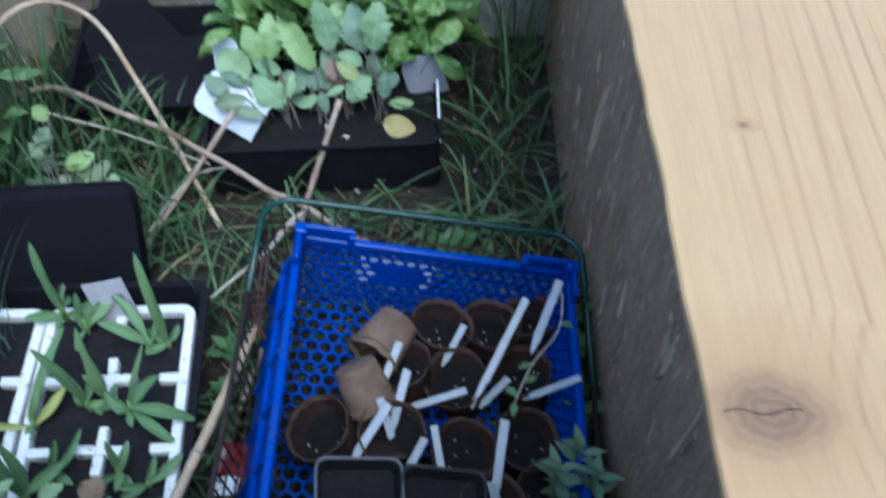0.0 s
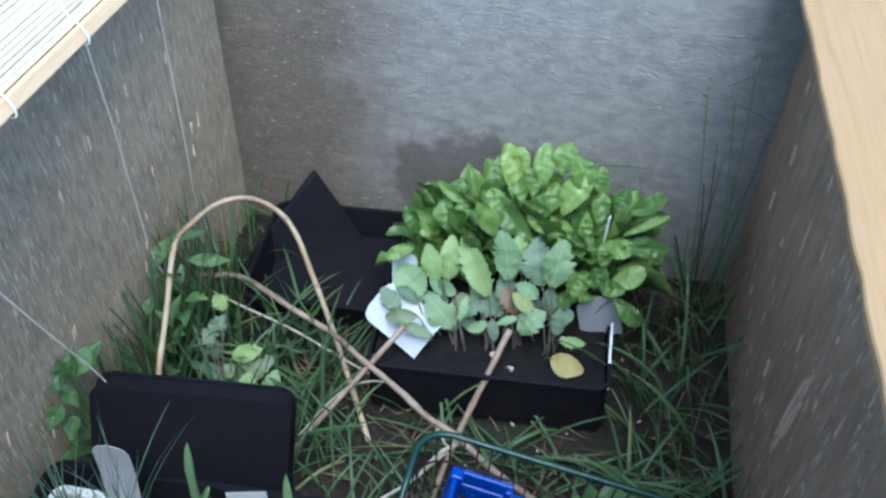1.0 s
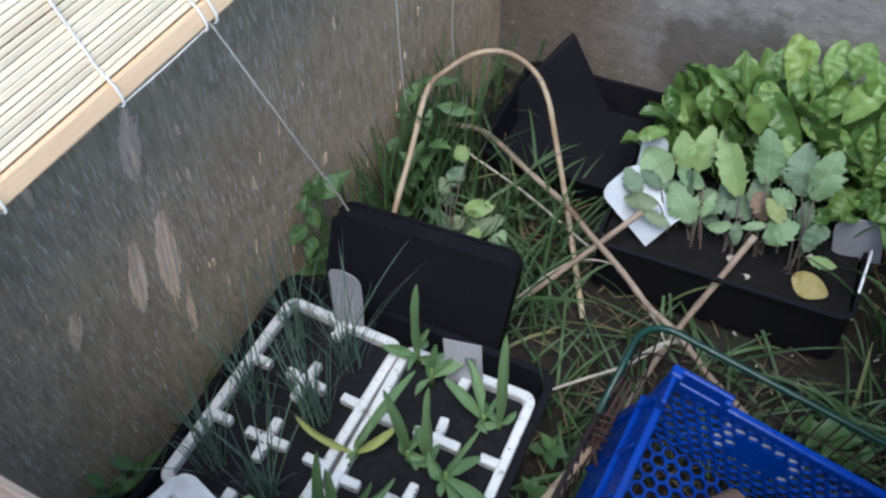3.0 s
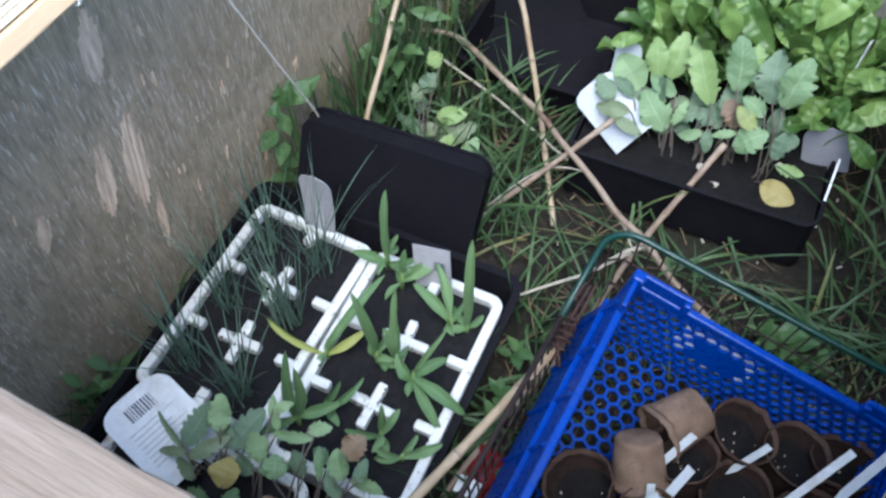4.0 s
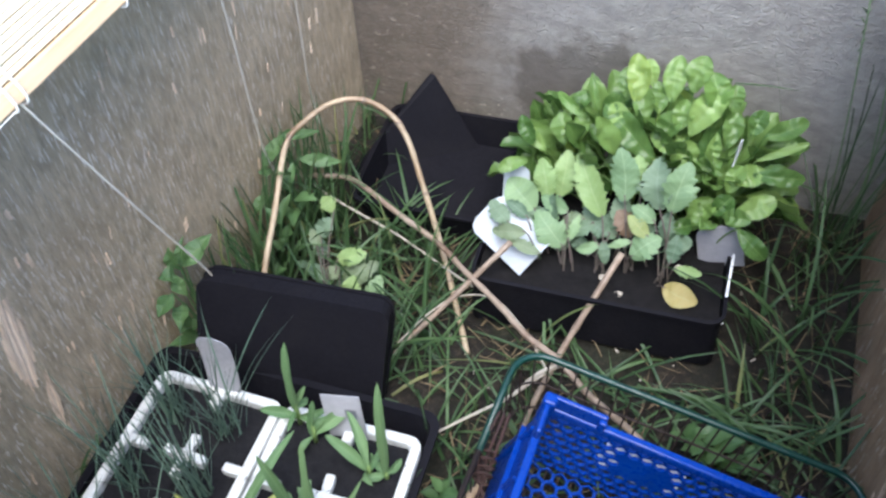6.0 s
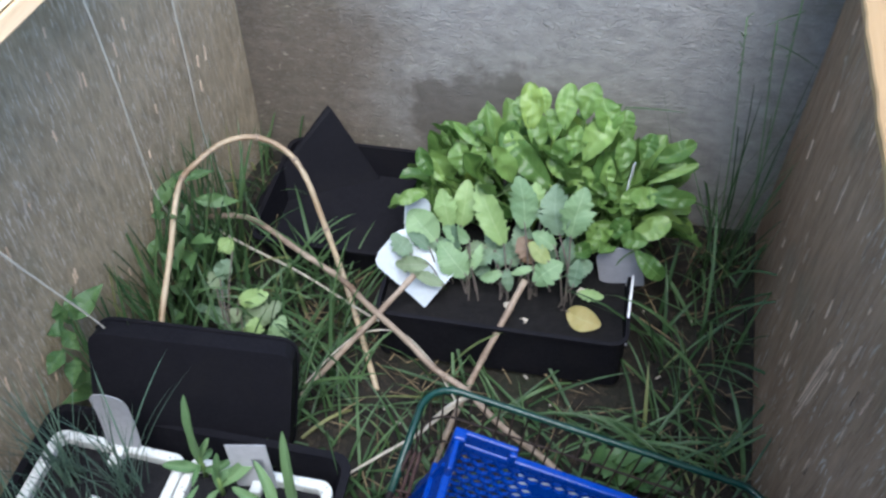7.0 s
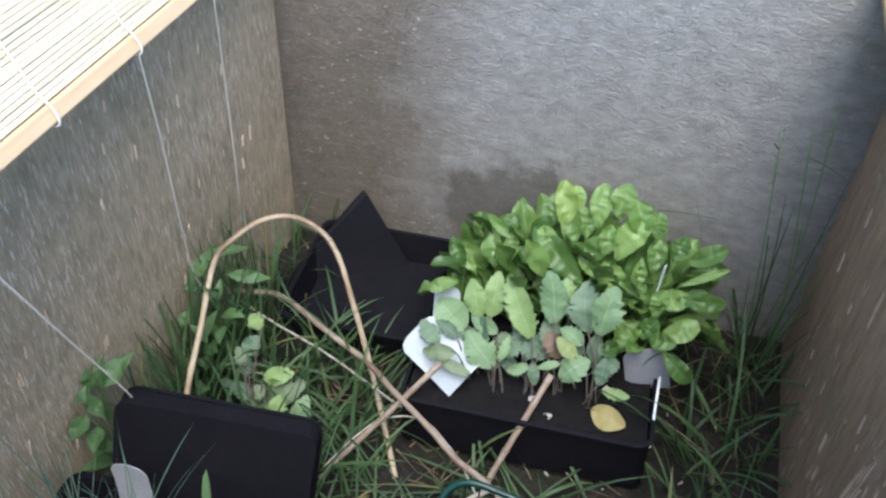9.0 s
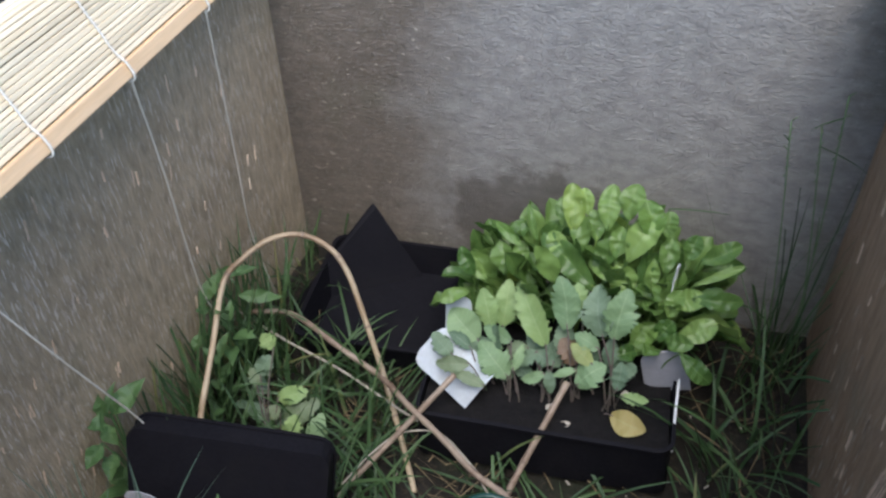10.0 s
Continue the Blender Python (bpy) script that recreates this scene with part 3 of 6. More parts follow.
def scar(parent, at, axis, length, width, lean, seed):
    """A torn patch of veneer: a thin ragged flake of raw wood on the wall's face."""
    rng = random.Random(seed)
    bm = bmesh.new()
    n = 7
    out_x = 1 if axis == "left" else -1
    # slivers side by side along the grain, each torn off at its own length
    count = max(2, int(width / 0.0020))
    for q in range(count):
        u = (q + 0.5) / count * 2 - 1
        reach = (1 - abs(u) ** 1.6 * 0.75)
        lo, hi = 0.5 - 0.5 * reach * rng.uniform(0.7, 1.0), 0.5 + 0.5 * reach * rng.uniform(0.7, 1.0)
        lift = rng.uniform(0.0005, 0.0018)
        rows = []
        for i in range(n + 1):
            s = lo + (hi - lo) * i / n
            w = 1.9 * width / count * (math.sin(math.pi * (0.06 + 0.88 * i / n)) ** 0.5) * rng.uniform(0.7, 1.2)
            y0 = at[1] + lean * (s - 0.5) * length + u * width / 2 + rng.uniform(-0.0006, 0.0006)
            z = at[2] + (0.5 - s) * length
            rows.append([bm.verts.new(((wall_x(y0 + e * w / 2) if axis == "left" else 0.612) + out_x * (lift if e == 0 else 0.0003), y0 + e * w / 2, z)) for e in (-1, 0, 1)])
        for a, b in zip(rows, rows[1:]):
            for k in range(2):
                bm.faces.new((a[k], a[k + 1], b[k + 1], b[k]))
    # raw wood laid bare between the slivers, ragged at its ends
    face = 0.0002 if axis == "left" else 0.00025
    cols = max(4, int(width / 0.0022))
    for q in range(cols if width > 0.006 else 0):
        u0, u1 = q / cols * 2 - 1, (q + 1) / cols * 2 - 1
        mid = abs((u0 + u1) / 2)
        reach = 1 - mid ** 1.8 * 0.7
        for hole in range(rng.randint(1, 2)):
            lo = 0.5 - 0.5 * reach * rng.uniform(0.82, 1.0) + hole * 0.55 * reach
            hi = 0.5 + 0.5 * reach * rng.uniform(0.75, 1.0) - (0.0 if hole else rng.choice((0.0, 0.0, 0.0, 0.4)) * reach)
            if hi - lo < 0.05:
                continue
            pts = []
            for s, u in ((lo, u0), (lo + 0.02, (u0 + u1) / 2), (lo, u1), (hi, u1), (hi - 0.03, (u0 + u1) / 2), (hi, u0)):
                s += rng.uniform(-0.03, 0.03)
                y0 = at[1] + lean * (s - 0.5) * length + u * width * 0.54
                pts.append(bm.verts.new(((wall_x(y0) if axis == "left" else 0.612) + out_x * face, y0, at[2] + (0.5 - s) * length)))
            bm.faces.new(pts)
    return part("torn_flake", bm, SCAR if axis == "left" else SCAR_DARK, parent, "raw torn veneer splinters")


for k, (y, z, length, width, lean) in enumerate(((-0.541, 0.316, 0.070, 0.017, -0.2), (-0.547, 0.203, 0.106, 0.022, -0.17), (-0.578, 0.210, 0.080, 0.0155, -0.2), (-0.548, 0.125, 0.085, 0.008, -0.18), (-0.640, 0.216, 0.039, 0.012, -0.28), (-0.504, 0.255, 0.024, 0.003, 0.0), (-0.62, 0.34, 0.03, 0.004, -0.1), (-0.50, 0.30, 0.016, 0.003, 0.1), (-0.31, 0.27, 0.02, 0.003, 0.1))):
    scar(wall_left, (0, y, z), "left", length, width, lean, 40 + k)
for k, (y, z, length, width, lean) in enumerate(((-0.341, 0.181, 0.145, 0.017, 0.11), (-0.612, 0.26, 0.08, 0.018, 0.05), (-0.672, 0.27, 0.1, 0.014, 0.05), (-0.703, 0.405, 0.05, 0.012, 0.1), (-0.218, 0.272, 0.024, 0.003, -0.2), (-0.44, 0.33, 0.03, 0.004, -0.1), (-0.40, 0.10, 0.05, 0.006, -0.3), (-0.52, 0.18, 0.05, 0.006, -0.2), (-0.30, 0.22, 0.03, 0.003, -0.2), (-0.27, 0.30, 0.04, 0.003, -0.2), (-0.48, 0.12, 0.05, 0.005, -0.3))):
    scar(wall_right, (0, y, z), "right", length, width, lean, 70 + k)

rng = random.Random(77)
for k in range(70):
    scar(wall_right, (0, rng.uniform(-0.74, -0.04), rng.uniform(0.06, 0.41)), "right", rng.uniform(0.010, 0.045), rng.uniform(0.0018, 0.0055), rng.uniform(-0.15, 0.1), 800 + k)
for k in range(70):
    scar(wall_left, (0, rng.uniform(-0.74, -0.06), rng.uniform(0.06, 0.4)), "left", rng.uniform(0.008, 0.026), rng.uniform(0.0008, 0.0018), rng.uniform(-0.2, 0.0), 840 + k)  # small splinters

# pine board on the right wall, and the rail on the front wall
bm = bmesh.new()
n = 60
rng = random.Random(5)
rows = []
for i in range(n + 1):
    y = -1.02 + 1.25 * i / n
    j = rng.uniform(-0.0009, 0.0009)
    rows.append([bm.verts.new(p) for p in ((0.5685 + j, y, TOP), (0.5665 + j, y, TOP + 0.0085), (0.5675 + j, y, TOP + 0.010), (0.6935, y, TOP + 0.010), (0.6955, y, TOP + 0.0085), (0.6955, y, TOP))])
for a, b in zip(rows, rows[1:]):
    for k in range(6):
        bm.faces.new((a[k], b[k], b[(k + 1) % 6], a[(k + 1) % 6]))
bm.faces.new(rows[0])
bm.faces.new(rows[-1][::-1])
bmesh.ops.recalc_face_normals(bm, faces=bm.faces)
board = thing("pine_board", "new planed pine board with knots laid on the plywood wall", "board", (0.62, -0.4, TOP))
plank = part("plank", bm, PINE, board)
bm = bmesh.new()
tube(bm, [(0.572 + 0.030 * s, -0.7375 + 0.0012 * math.sin(9 * s), TOP + 0.0101) for s in (i / 12 for i in range(13))], 0.00035, 4)
part("knot_crack", bm, DARK_WIRE, plank, "dark drying crack across the knot")

outer = thing("pine_board", "pale planed pine board lying along the outside edge", "board", (0.74, -0.4, TOP - 0.004))
part("plank", slab((0.698, -1.0, TOP - 0.008), (0.79, 0.2, TOP + 0.003), 0.0012), PINE, outer)
rail = thing("front_rail", "weathered grey-brown timber rail along the front", "rail", (0.3, FRONT, TOP - 0.03))
bm = slab((wall_x(FRONT) - 0.03, FRONT - 0.048, TOP - 0.03), (0.565, FRONT + 0.004, TOP), 0.003)
bmesh.ops.subdivide_edges(bm, edges=[e for e in bm.edges if e.calc_length() > 0.3], cuts=50)
for v in bm.verts:
    v.co.y += 0.0012 * noise.noise(v.co * 40)
    v.co.z += 0.0010 * noise.noise(v.co * 33 + Vector((5, 0, 0)))
timber = part("timber", bm, OLD_WOOD, rail)
for k, (x, y, length) in enumerate(((0.12, -0.806, 0.03), (0.17, -0.799, 0.022), (0.215, -0.81, 0.026), (0.06, -0.795, 0.04))):
    bm = bmesh.new()
    tube(bm, [(x + length * s, y + 0.003 * math.sin(6 * s + k), TOP + 0.0004) for s in (i / 8 for i in range(9))], [0.0001 + 0.0008 * math.sin(math.pi * i / 8) for i in range(9)], 4)
    part("drying_crack", bm, DARK_WIRE, timber, "dark split in the grain")


# ---- bamboo blind hung over the left wall ----
def blind_point(s):
    """The blind's section: s metres from its lower batten, up the wall, over its top and down outside."""
    if s < 0.064:
        return Vector((0.014 - 0.42 * s, 0, 0.404 + 0.9 * s))
    a = min((s - 0.064) / 0.02, math.pi * 0.85)
    p = Vector((-0.0129, 0, 0.4616)) + 0.02 * Vector((math.cos(0.44 + a) - math.cos(0.44), 0, math.sin(0.44 + a) - math.sin(0.44)))
    rest = s - 0.064 - 0.02 * math.pi * 0.85
    return p + (Vector((-0.4, 0, -0.92)) * rest if rest > 0 else Vector())


def twisted(points, side, out, name, label, radius=0.00065, turn=0.0030):
    """Two strands laid round each other along a line; side and out span the strands' circle."""
    side, out = Vector(side), Vector(out)
    line = smooth_path([Vector(p) for p in points], 6)
    cord = None
    for phase in (0.0, math.pi):
        pts, run = [], 0.0
        for p, q in zip(line, line[1:]):
            p, q = Vector(p), Vector(q)
            step = (q - p).length
            for i in range(max(1, int(step / 0.0007))):
                f = i / max(1, int(step / 0.0007))
                ph = phase + 2 * math.pi * (run + f * step) / turn
                pts.append(p.lerp(q, f) + side * radius * math.cos(ph) + out * radius * math.sin(ph))
            run += step
        bm = bmesh.new()
        tube(bm, pts, radius * 1.05, 5)
        if cord is None:
            cord = part(name, bm, BLIND_CORD, blind, label, smooth=True)
        else:
            part("strand", bm, BLIND_CORD, cord, smooth=True)


blind = thing("bamboo_blind", "pale split-bamboo roller blind hanging over the plywood wall", "blind", (0.0, -0.4, 0.39))
Y0, Y1 = -0.83, -0.02
rng = random.Random(11)
bm = bmesh.new()
box(bm, (0.006, Y1 - Y0, 0.013), Matrix.Translation((0.0155, (Y0 + Y1) / 2, 0.404)) @ Matrix.Rotation(radians(-22), 4, "Y"), 0.0015)
part("batten", bm, BATTEN, blind, "honey-coloured flat wooden bottom batten")
s = 0.009
while s < 0.21:
    p, q = blind_point(s), blind_point(s + 0.002)
    tilt = math.atan2(q.x - p.x, q.z - p.z)
    bm = bmesh.new()
    box(bm, (0.0016, Y1 - Y0 - rng.uniform(0, 0.004), rng.uniform(0.0036, 0.0042)), Matrix.Translation((p.x, (Y0 + Y1) / 2 + rng.uniform(-0.002, 0.002), p.z)) @ Matrix.Rotation(tilt + rng.uniform(-0.08, 0.08), 4, "Y"), 0.0006, 1)
    part("slat", bm, BAMBOO, blind)
    s += rng.uniform(0.0041, 0.0045)
FACE, UP = Vector((0.906, 0, 0.423)), Vector((-0.423, 0, 0.906))
BAR = Vector((0.0155, 0, 0.404))
for y in (-0.75, -0.66, -0.567, -0.489, -0.479, -0.37, -0.266, -0.146, -0.05):
    pts = [BAR - UP * 0.0085 - FACE * 0.003, BAR - UP * 0.0088 + FACE * 0.002, BAR - UP * 0.004 + FACE * 0.0052, BAR + UP * 0.006 + FACE * 0.0050]
    for i in range(1, 13):
        s = 0.0165 * i
        p, q = blind_point(s), blind_point(s + 0.002)
        pts.append(p + Vector((q.z - p.z, 0, p.x - q.x)).normalized() * 0.0026)
    twisted([p + Vector((0, y + 0.0012 * math.sin(37 * p.z + 5 * y), 0)) for p in pts], (0, 1, 0), FACE, "weaving_cord", "white twisted cord wrapped over the batten")
twisted([BAR - UP * (0.0080 + 0.0006 * math.sin(math.pi * f)) + FACE * 0.001 + Vector((0, -0.567 + 0.081 * f, 0)) for f in (i / 6 for i in range(7))], UP, FACE, "hem_cord", "white twisted cord along the batten's lower edge", 0.0004)
for pts in ([(0.0185, -0.484, 0.401), (0.028, -0.458, 0.315), (0.034, -0.432, 0.235), (0.040, -0.408, 0.162), (0.043, -0.398, 0.12)],
            [(0.0185, -0.266, 0.401), (0.012, -0.252, 0.30), (0.006, -0.243, 0.2), (0.004, -0.236, 0.13), (0.01, -0.22, 0.06)],
            [(0.0185, -0.146, 0.401), (0.012, -0.138, 0.31), (0.006, -0.132, 0.21), (0.002, -0.128, 0.12), (0.012, -0.12, 0.02)]):
    bm = bmesh.new()
    tube(bm, smooth_path(pts, 6), 0.00085, 6)
    part("pull_cord", bm, CORD, blind, "slack white pull cord", smooth=True)


# ---- black trays ----
def tray(name, label, m, size, depth, rim=0.006, wall=0.0014, category="seed tray", taper=0.93, ribs=0):
    """An open plastic tray in its own frame: base at z 0, rim turned outwards."""
    root = thing(name, label, category)
    w, d = size

    def ring(hw, hd, z, r):
        out = []
        for cx, cy, a0 in ((1, 1, 0), (-1, 1, 90), (-1, -1, 180), (1, -1, 270)):
            for k in range(5):
                a = radians(a0 + 22.5 * k)
                out.append(Vector((cx * (hw - r) + r * math.cos(a), cy * (hd - r) + r * math.sin(a), z)))
        return out

    t = taper
    loops = [ring(w / 2 * t, d / 2 * t, 0, 0.012), ring(w / 2, d / 2, depth, 0.014), ring(w / 2 + rim, d / 2 + rim, depth, 0.017), ring(w / 2 + rim, d / 2 + rim, depth - 0.004, 0.017),
             ring(w / 2 + rim - wall, d / 2 + rim - wall, depth - 0.004, 0.016)]
    bm = bmesh.new()
    vs = [[bm.verts.new(p) for p in lp] for lp in loops[:2]]
    n = 20

    def bridge(a, b):
        for k in range(n):
            bm.faces.new((a[k], a[(k + 1) % n], b[(k + 1) % n], b[k]))

    # outer skin, inner skin and the floor between them
    inner_lo = [bm.verts.new(p) for p in ring(w / 2 * t - wall, d / 2 * t - wall, wall, 0.011)]
    inner_hi = [bm.verts.new(p) for p in ring(w / 2 - wall, d / 2 - wall, depth, 0.013)]
    bridge(vs[0], vs[1])
    bridge(inner_hi, inner_lo)
    bm.faces.new(vs[0][::-1])
    bm.faces.new(inner_lo)
    part("body", bm, BLACK, root)
    bm = bmesh.new()
    rs = [[bm.verts.new(p) for p in lp] for lp in (ring(w / 2 - wall, d / 2 - wall, depth + 0.0005, 0.013), loops[2], loops[3], loops[4])]
    for a, b in zip(rs, rs[1:]):
        bridge(a, b)
    part("rim", bm, BLACK, root)
    for k in range(ribs):
        x = -w / 2 + w * (k + 1) / (ribs + 1)
        bm = bmesh.new()
        box(bm, (0.004, d * 0.86, 0.002), Matrix.Translation((x, 0, -0.0008)), 0.0008, 1)
        part("rib", bm, BLACK, root)
    root.matrix_basis = m
    return root


tray("seed_tray", "black plastic seed tray holding white foam packs", pose(0.131, -0.601, 0.012, 0, 1.5, 3.5), (0.268, 0.335), 0.046)
# upturned tray leaning behind the packs
u = Vector((0.177, 0.030, -0.017)).normalized()
v = Vector((0.004, -0.036, -0.105))
v = (v - u * v.dot(u)).normalized()
w = u.cross(v)
lean = Matrix((u, v, w)).transposed().to_4x4()
lean.translation = Vector((0.029, -0.415, 0.150)) + u * 0.089 + v * 0.058
tray("leaning_tray", "empty black plastic tray standing on its edge", lean, (0.174, 0.120), 0.024, 0.002, taper=1.0)
trough = tray("plant_trough", "black plastic trough packed with chard and kale seedlings", pose(0.350, -0.168, 0.002, 0, 0, 4.0), (0.242, 0.190), 0.066, 0.0025, taper=1.02)
tray("corner_tray", "empty black plastic tray lying in the corner", pose(0.155, -0.098, 0.004, 0, 0, 4), (0.19, 0.165), 0.04, 0.004)
# a stiff black sheet stands on its corner against the back wall
sheet = thing("black_sheet", "stiff black plastic flap standing up against the plywood", "sheet", (0.09, -0.03, 0.0))
bm = bmesh.new()
fold = [Vector(p) for p in ((0.022, -0.125, -0.004), (0.094, -0.020, 0.090), (0.0985, -0.014, 0.0945), (0.104, -0.016, 0.091), (0.168, -0.030, -0.004))]
back = Vector((0.0006, 0.0016, 0.0008))
near, rear = [bm.verts.new(p) for p in fold], [bm.verts.new(p + back) for p in fold]
bm.faces.new(near)
bm.faces.new(rear[::-1])
for k in range(5):
    bm.faces.new((near[k], rear[k], rear[(k + 1) % 5], near[(k + 1) % 5]))
bmesh.ops.recalc_face_normals(bm, faces=bm.faces)
part("panel", bm, BLACK, sheet)


# ---- foam packs and their plants ----
def foam_pack(m, label, cols=2, rows=3, size=(0.123, 0.205), h=0.044):
    """A white foam pack of cells: rim and cross walls, cells filled with compost."""
    root = thing("foam_pack", label, "plant pack", group="foam packs in the tray")
    w, d = size
    rim, bar = 0.0090, 0.0066
    rng = random.Random(int(m.translation.x * 1000))
    body = bmesh.new()

    def loop(inset, z, r):
        hw, hd, out = w / 2 - inset, d / 2 - inset, []
        for cx, cy, a0 in ((1, 1, 0), (-1, 1, 90), (-1, -1, 180), (1, -1, 270)):
            for q in range(6):
                a = radians(a0 + 18 * q)
                out.append(body.verts.new((cx * (hw - r) + r * math.cos(a), cy * (hd - r) + r * math.sin(a), z + rng.uniform(-0.0002, 0.0002))))
        return out

    rings = [loop(0.003, 0, 0.011), loop(0.0, h - 0.006, 0.012), loop(0.0, h - 0.002, 0.012), loop(0.0009, h - 0.0005, 0.0115), loop(0.0026, h, 0.011), loop(rim - 0.0026, h, 0.007), loop(rim - 0.0008, h - 0.0006, 0.006), loop(rim, h - 0.0024, 0.006), loop(rim, h - 0.016, 0.006), loop(rim, 0, 0.006)]
    for a, b in zip(rings, rings[1:] + rings[:1]):
        for q in range(24):
            body.faces.new((a[q], a[(q + 1) % 24], b[(q + 1) % 24], b[q]))
    rim_part = part("rim", body, FOAM, root)
    crumbs = bmesh.new()
    for q in range(170):
        side, u = rng.randrange(4), rng.uniform(-0.5, 0.5)
        off = rim * rng.uniform(0.1, 1.0) ** 0.4
        x, y = ((u * w, d / 2 - off), (u * w, -d / 2 + off), (w / 2 - off, u * d), (-w / 2 + off, u * d))[side]
        if q % 5 > 1:
            x, y = rng.uniform(-0.018, 0.018), rng.choice((-0.0054, 0.0054)) + rng.uniform(-0.0009, 0.0009)
            if rng.random() < 0.5:
                x, y = y, x
            y += -d / 2 + rim + (d - 2 * rim) * rng.randint(1, max(rows - 1, 1)) / rows
        bmesh.ops.create_icosphere(crumbs, subdivisions=1, radius=rng.uniform(0.0003, 0.0006) + 0.0008 * rng.random() ** 4, matrix=pose(x, y, h + 0.0001, rng.uniform(0, 90)))
    tagged(part("soil_crumb", crumbs, CRUMB, rim_part, "dark compost crumbs spilt on the foam"), kind="stuff")
    cw, cd = (w - 2 * rim) / cols, (d - 2 * rim) / rows
    # the walls between the cells are low, with a raised cross where four cells meet
    for j in range(1, rows):
        y = -d / 2 + rim + cd * j
        bm = bmesh.new()
        box(bm, (w - 2 * rim, bar, h - 0.012), Matrix.Translation((0, y, (h - 0.012) / 2)))
        box(bm, (cw * 0.76, bar * 1.3, h - 0.001), Matrix.Translation((0, y, (h - 0.001) / 2)) @ Matrix.Rotation(radians(rng.uniform(-4, 4)), 4, "Z"), 0.0018)
        box(bm, (bar * 1.3, cd * 0.66, h - 0.0022), Matrix.Translation((0, y, (h - 0.0022) / 2)) @ Matrix.Rotation(radians(rng.uniform(-4, 4)), 4, "Z"), 0.0018)
        for sx in (-1, 1):
            box(bm, (0.018, bar * 1.3, h - 0.0015), Matrix.Translation((sx * (w / 2 - rim - 0.007), y, (h - 0.0015) / 2)), 0.0018)
        part("cross_wall", bm, FOAM, root)
    for sy in (-1, 1):
        bm = bmesh.new()
        box(bm, (bar * 1.5, 0.015, h - 0.0018), Matrix.Translation((0, sy * (d / 2 - rim - 0.005), (h - 0.0018) / 2)), 0.0018)
        part("end_stub", bm, FOAM, root)
    for i in range(cols):
        for j in range(rows):
            bm = bmesh.new()
            n = 9
            vs = {}
            for a in range(n + 1):
                for b in range(n + 1):
                    x, y = -w / 2 + rim + cw * (i + a / n), -d / 2 + rim + cd * (j + b / n)
                    x, y = min(max(x, -w / 2 + rim - 0.001), w / 2 - rim + 0.001), min(max(y, -d / 2 + rim - 0.001), d / 2 - rim + 0.001)
                    vs[a, b] = bm.verts.new((x, y, h - 0.010 + 0.003 * noise.noise(Vector((x * 90 + m.translation.x * 99, y * 90, i)))))
            for a in range(n):
                for b in range(n):
                    bm.faces.new((vs[a, b], vs[a + 1, b], vs[a + 1, b + 1], vs[a, b + 1]))
            part("compost_plug", bm, COMPOST, root, "dark moist compost", smooth=True)
    root.matrix_basis = m
    return root


foam_pack(pose(0.0675, -0.5650, 0.026, 0, 1.5, 1.8), "white foam six-cell pack of onion seedlings")
foam_pack(pose(0.1975, -0.5620, 0.0245, 0, 1.5, 3.6), "white foam six-cell pack of sweetcorn seedlings", size=(0.1285, 0.210))
foam_pack(pose(0.110, -0.716, 0.026, 0, 1.5, 2.0), "white foam pack of young kale", cols=2, rows=1, size=(0.170, 0.078))

SOIL_Z = 0.062


def onion(at, seed):
    rng = random.Random(seed)
    root = thing("onion_seedling", "clump of thin blue-green onion seedlings in compost", "seedling", at, "onion seedlings")
    for k in range(rng.randint(28, 36)):
        bm = bmesh.new()
        x, y = at[0] + rng.uniform(-0.011, 0.011), at[1] + rng.uniform(-0.011, 0.011)
        az = rng.uniform(0, 360)
        leaf(bm, (x, y, at[2]), az, rng.uniform(66, 90), rng.uniform(-8, 32), rng.uniform(0.07, 0.165), rng.uniform(0.0014, 0.0023), blade, 0.8, n=8, cols=3, rng=rng, roll=rng.uniform(-60, 60))
        part("leaf", bm, ONION, root)


for k, (x, y) in enumerate(((0.040, -0.504), (0.093, -0.500), (0.038, -0.568), (0.096, -0.563), (0.044, -0.637), (0.098, -0.640))):
    onion((x, y, SOIL_Z), 100 + k)


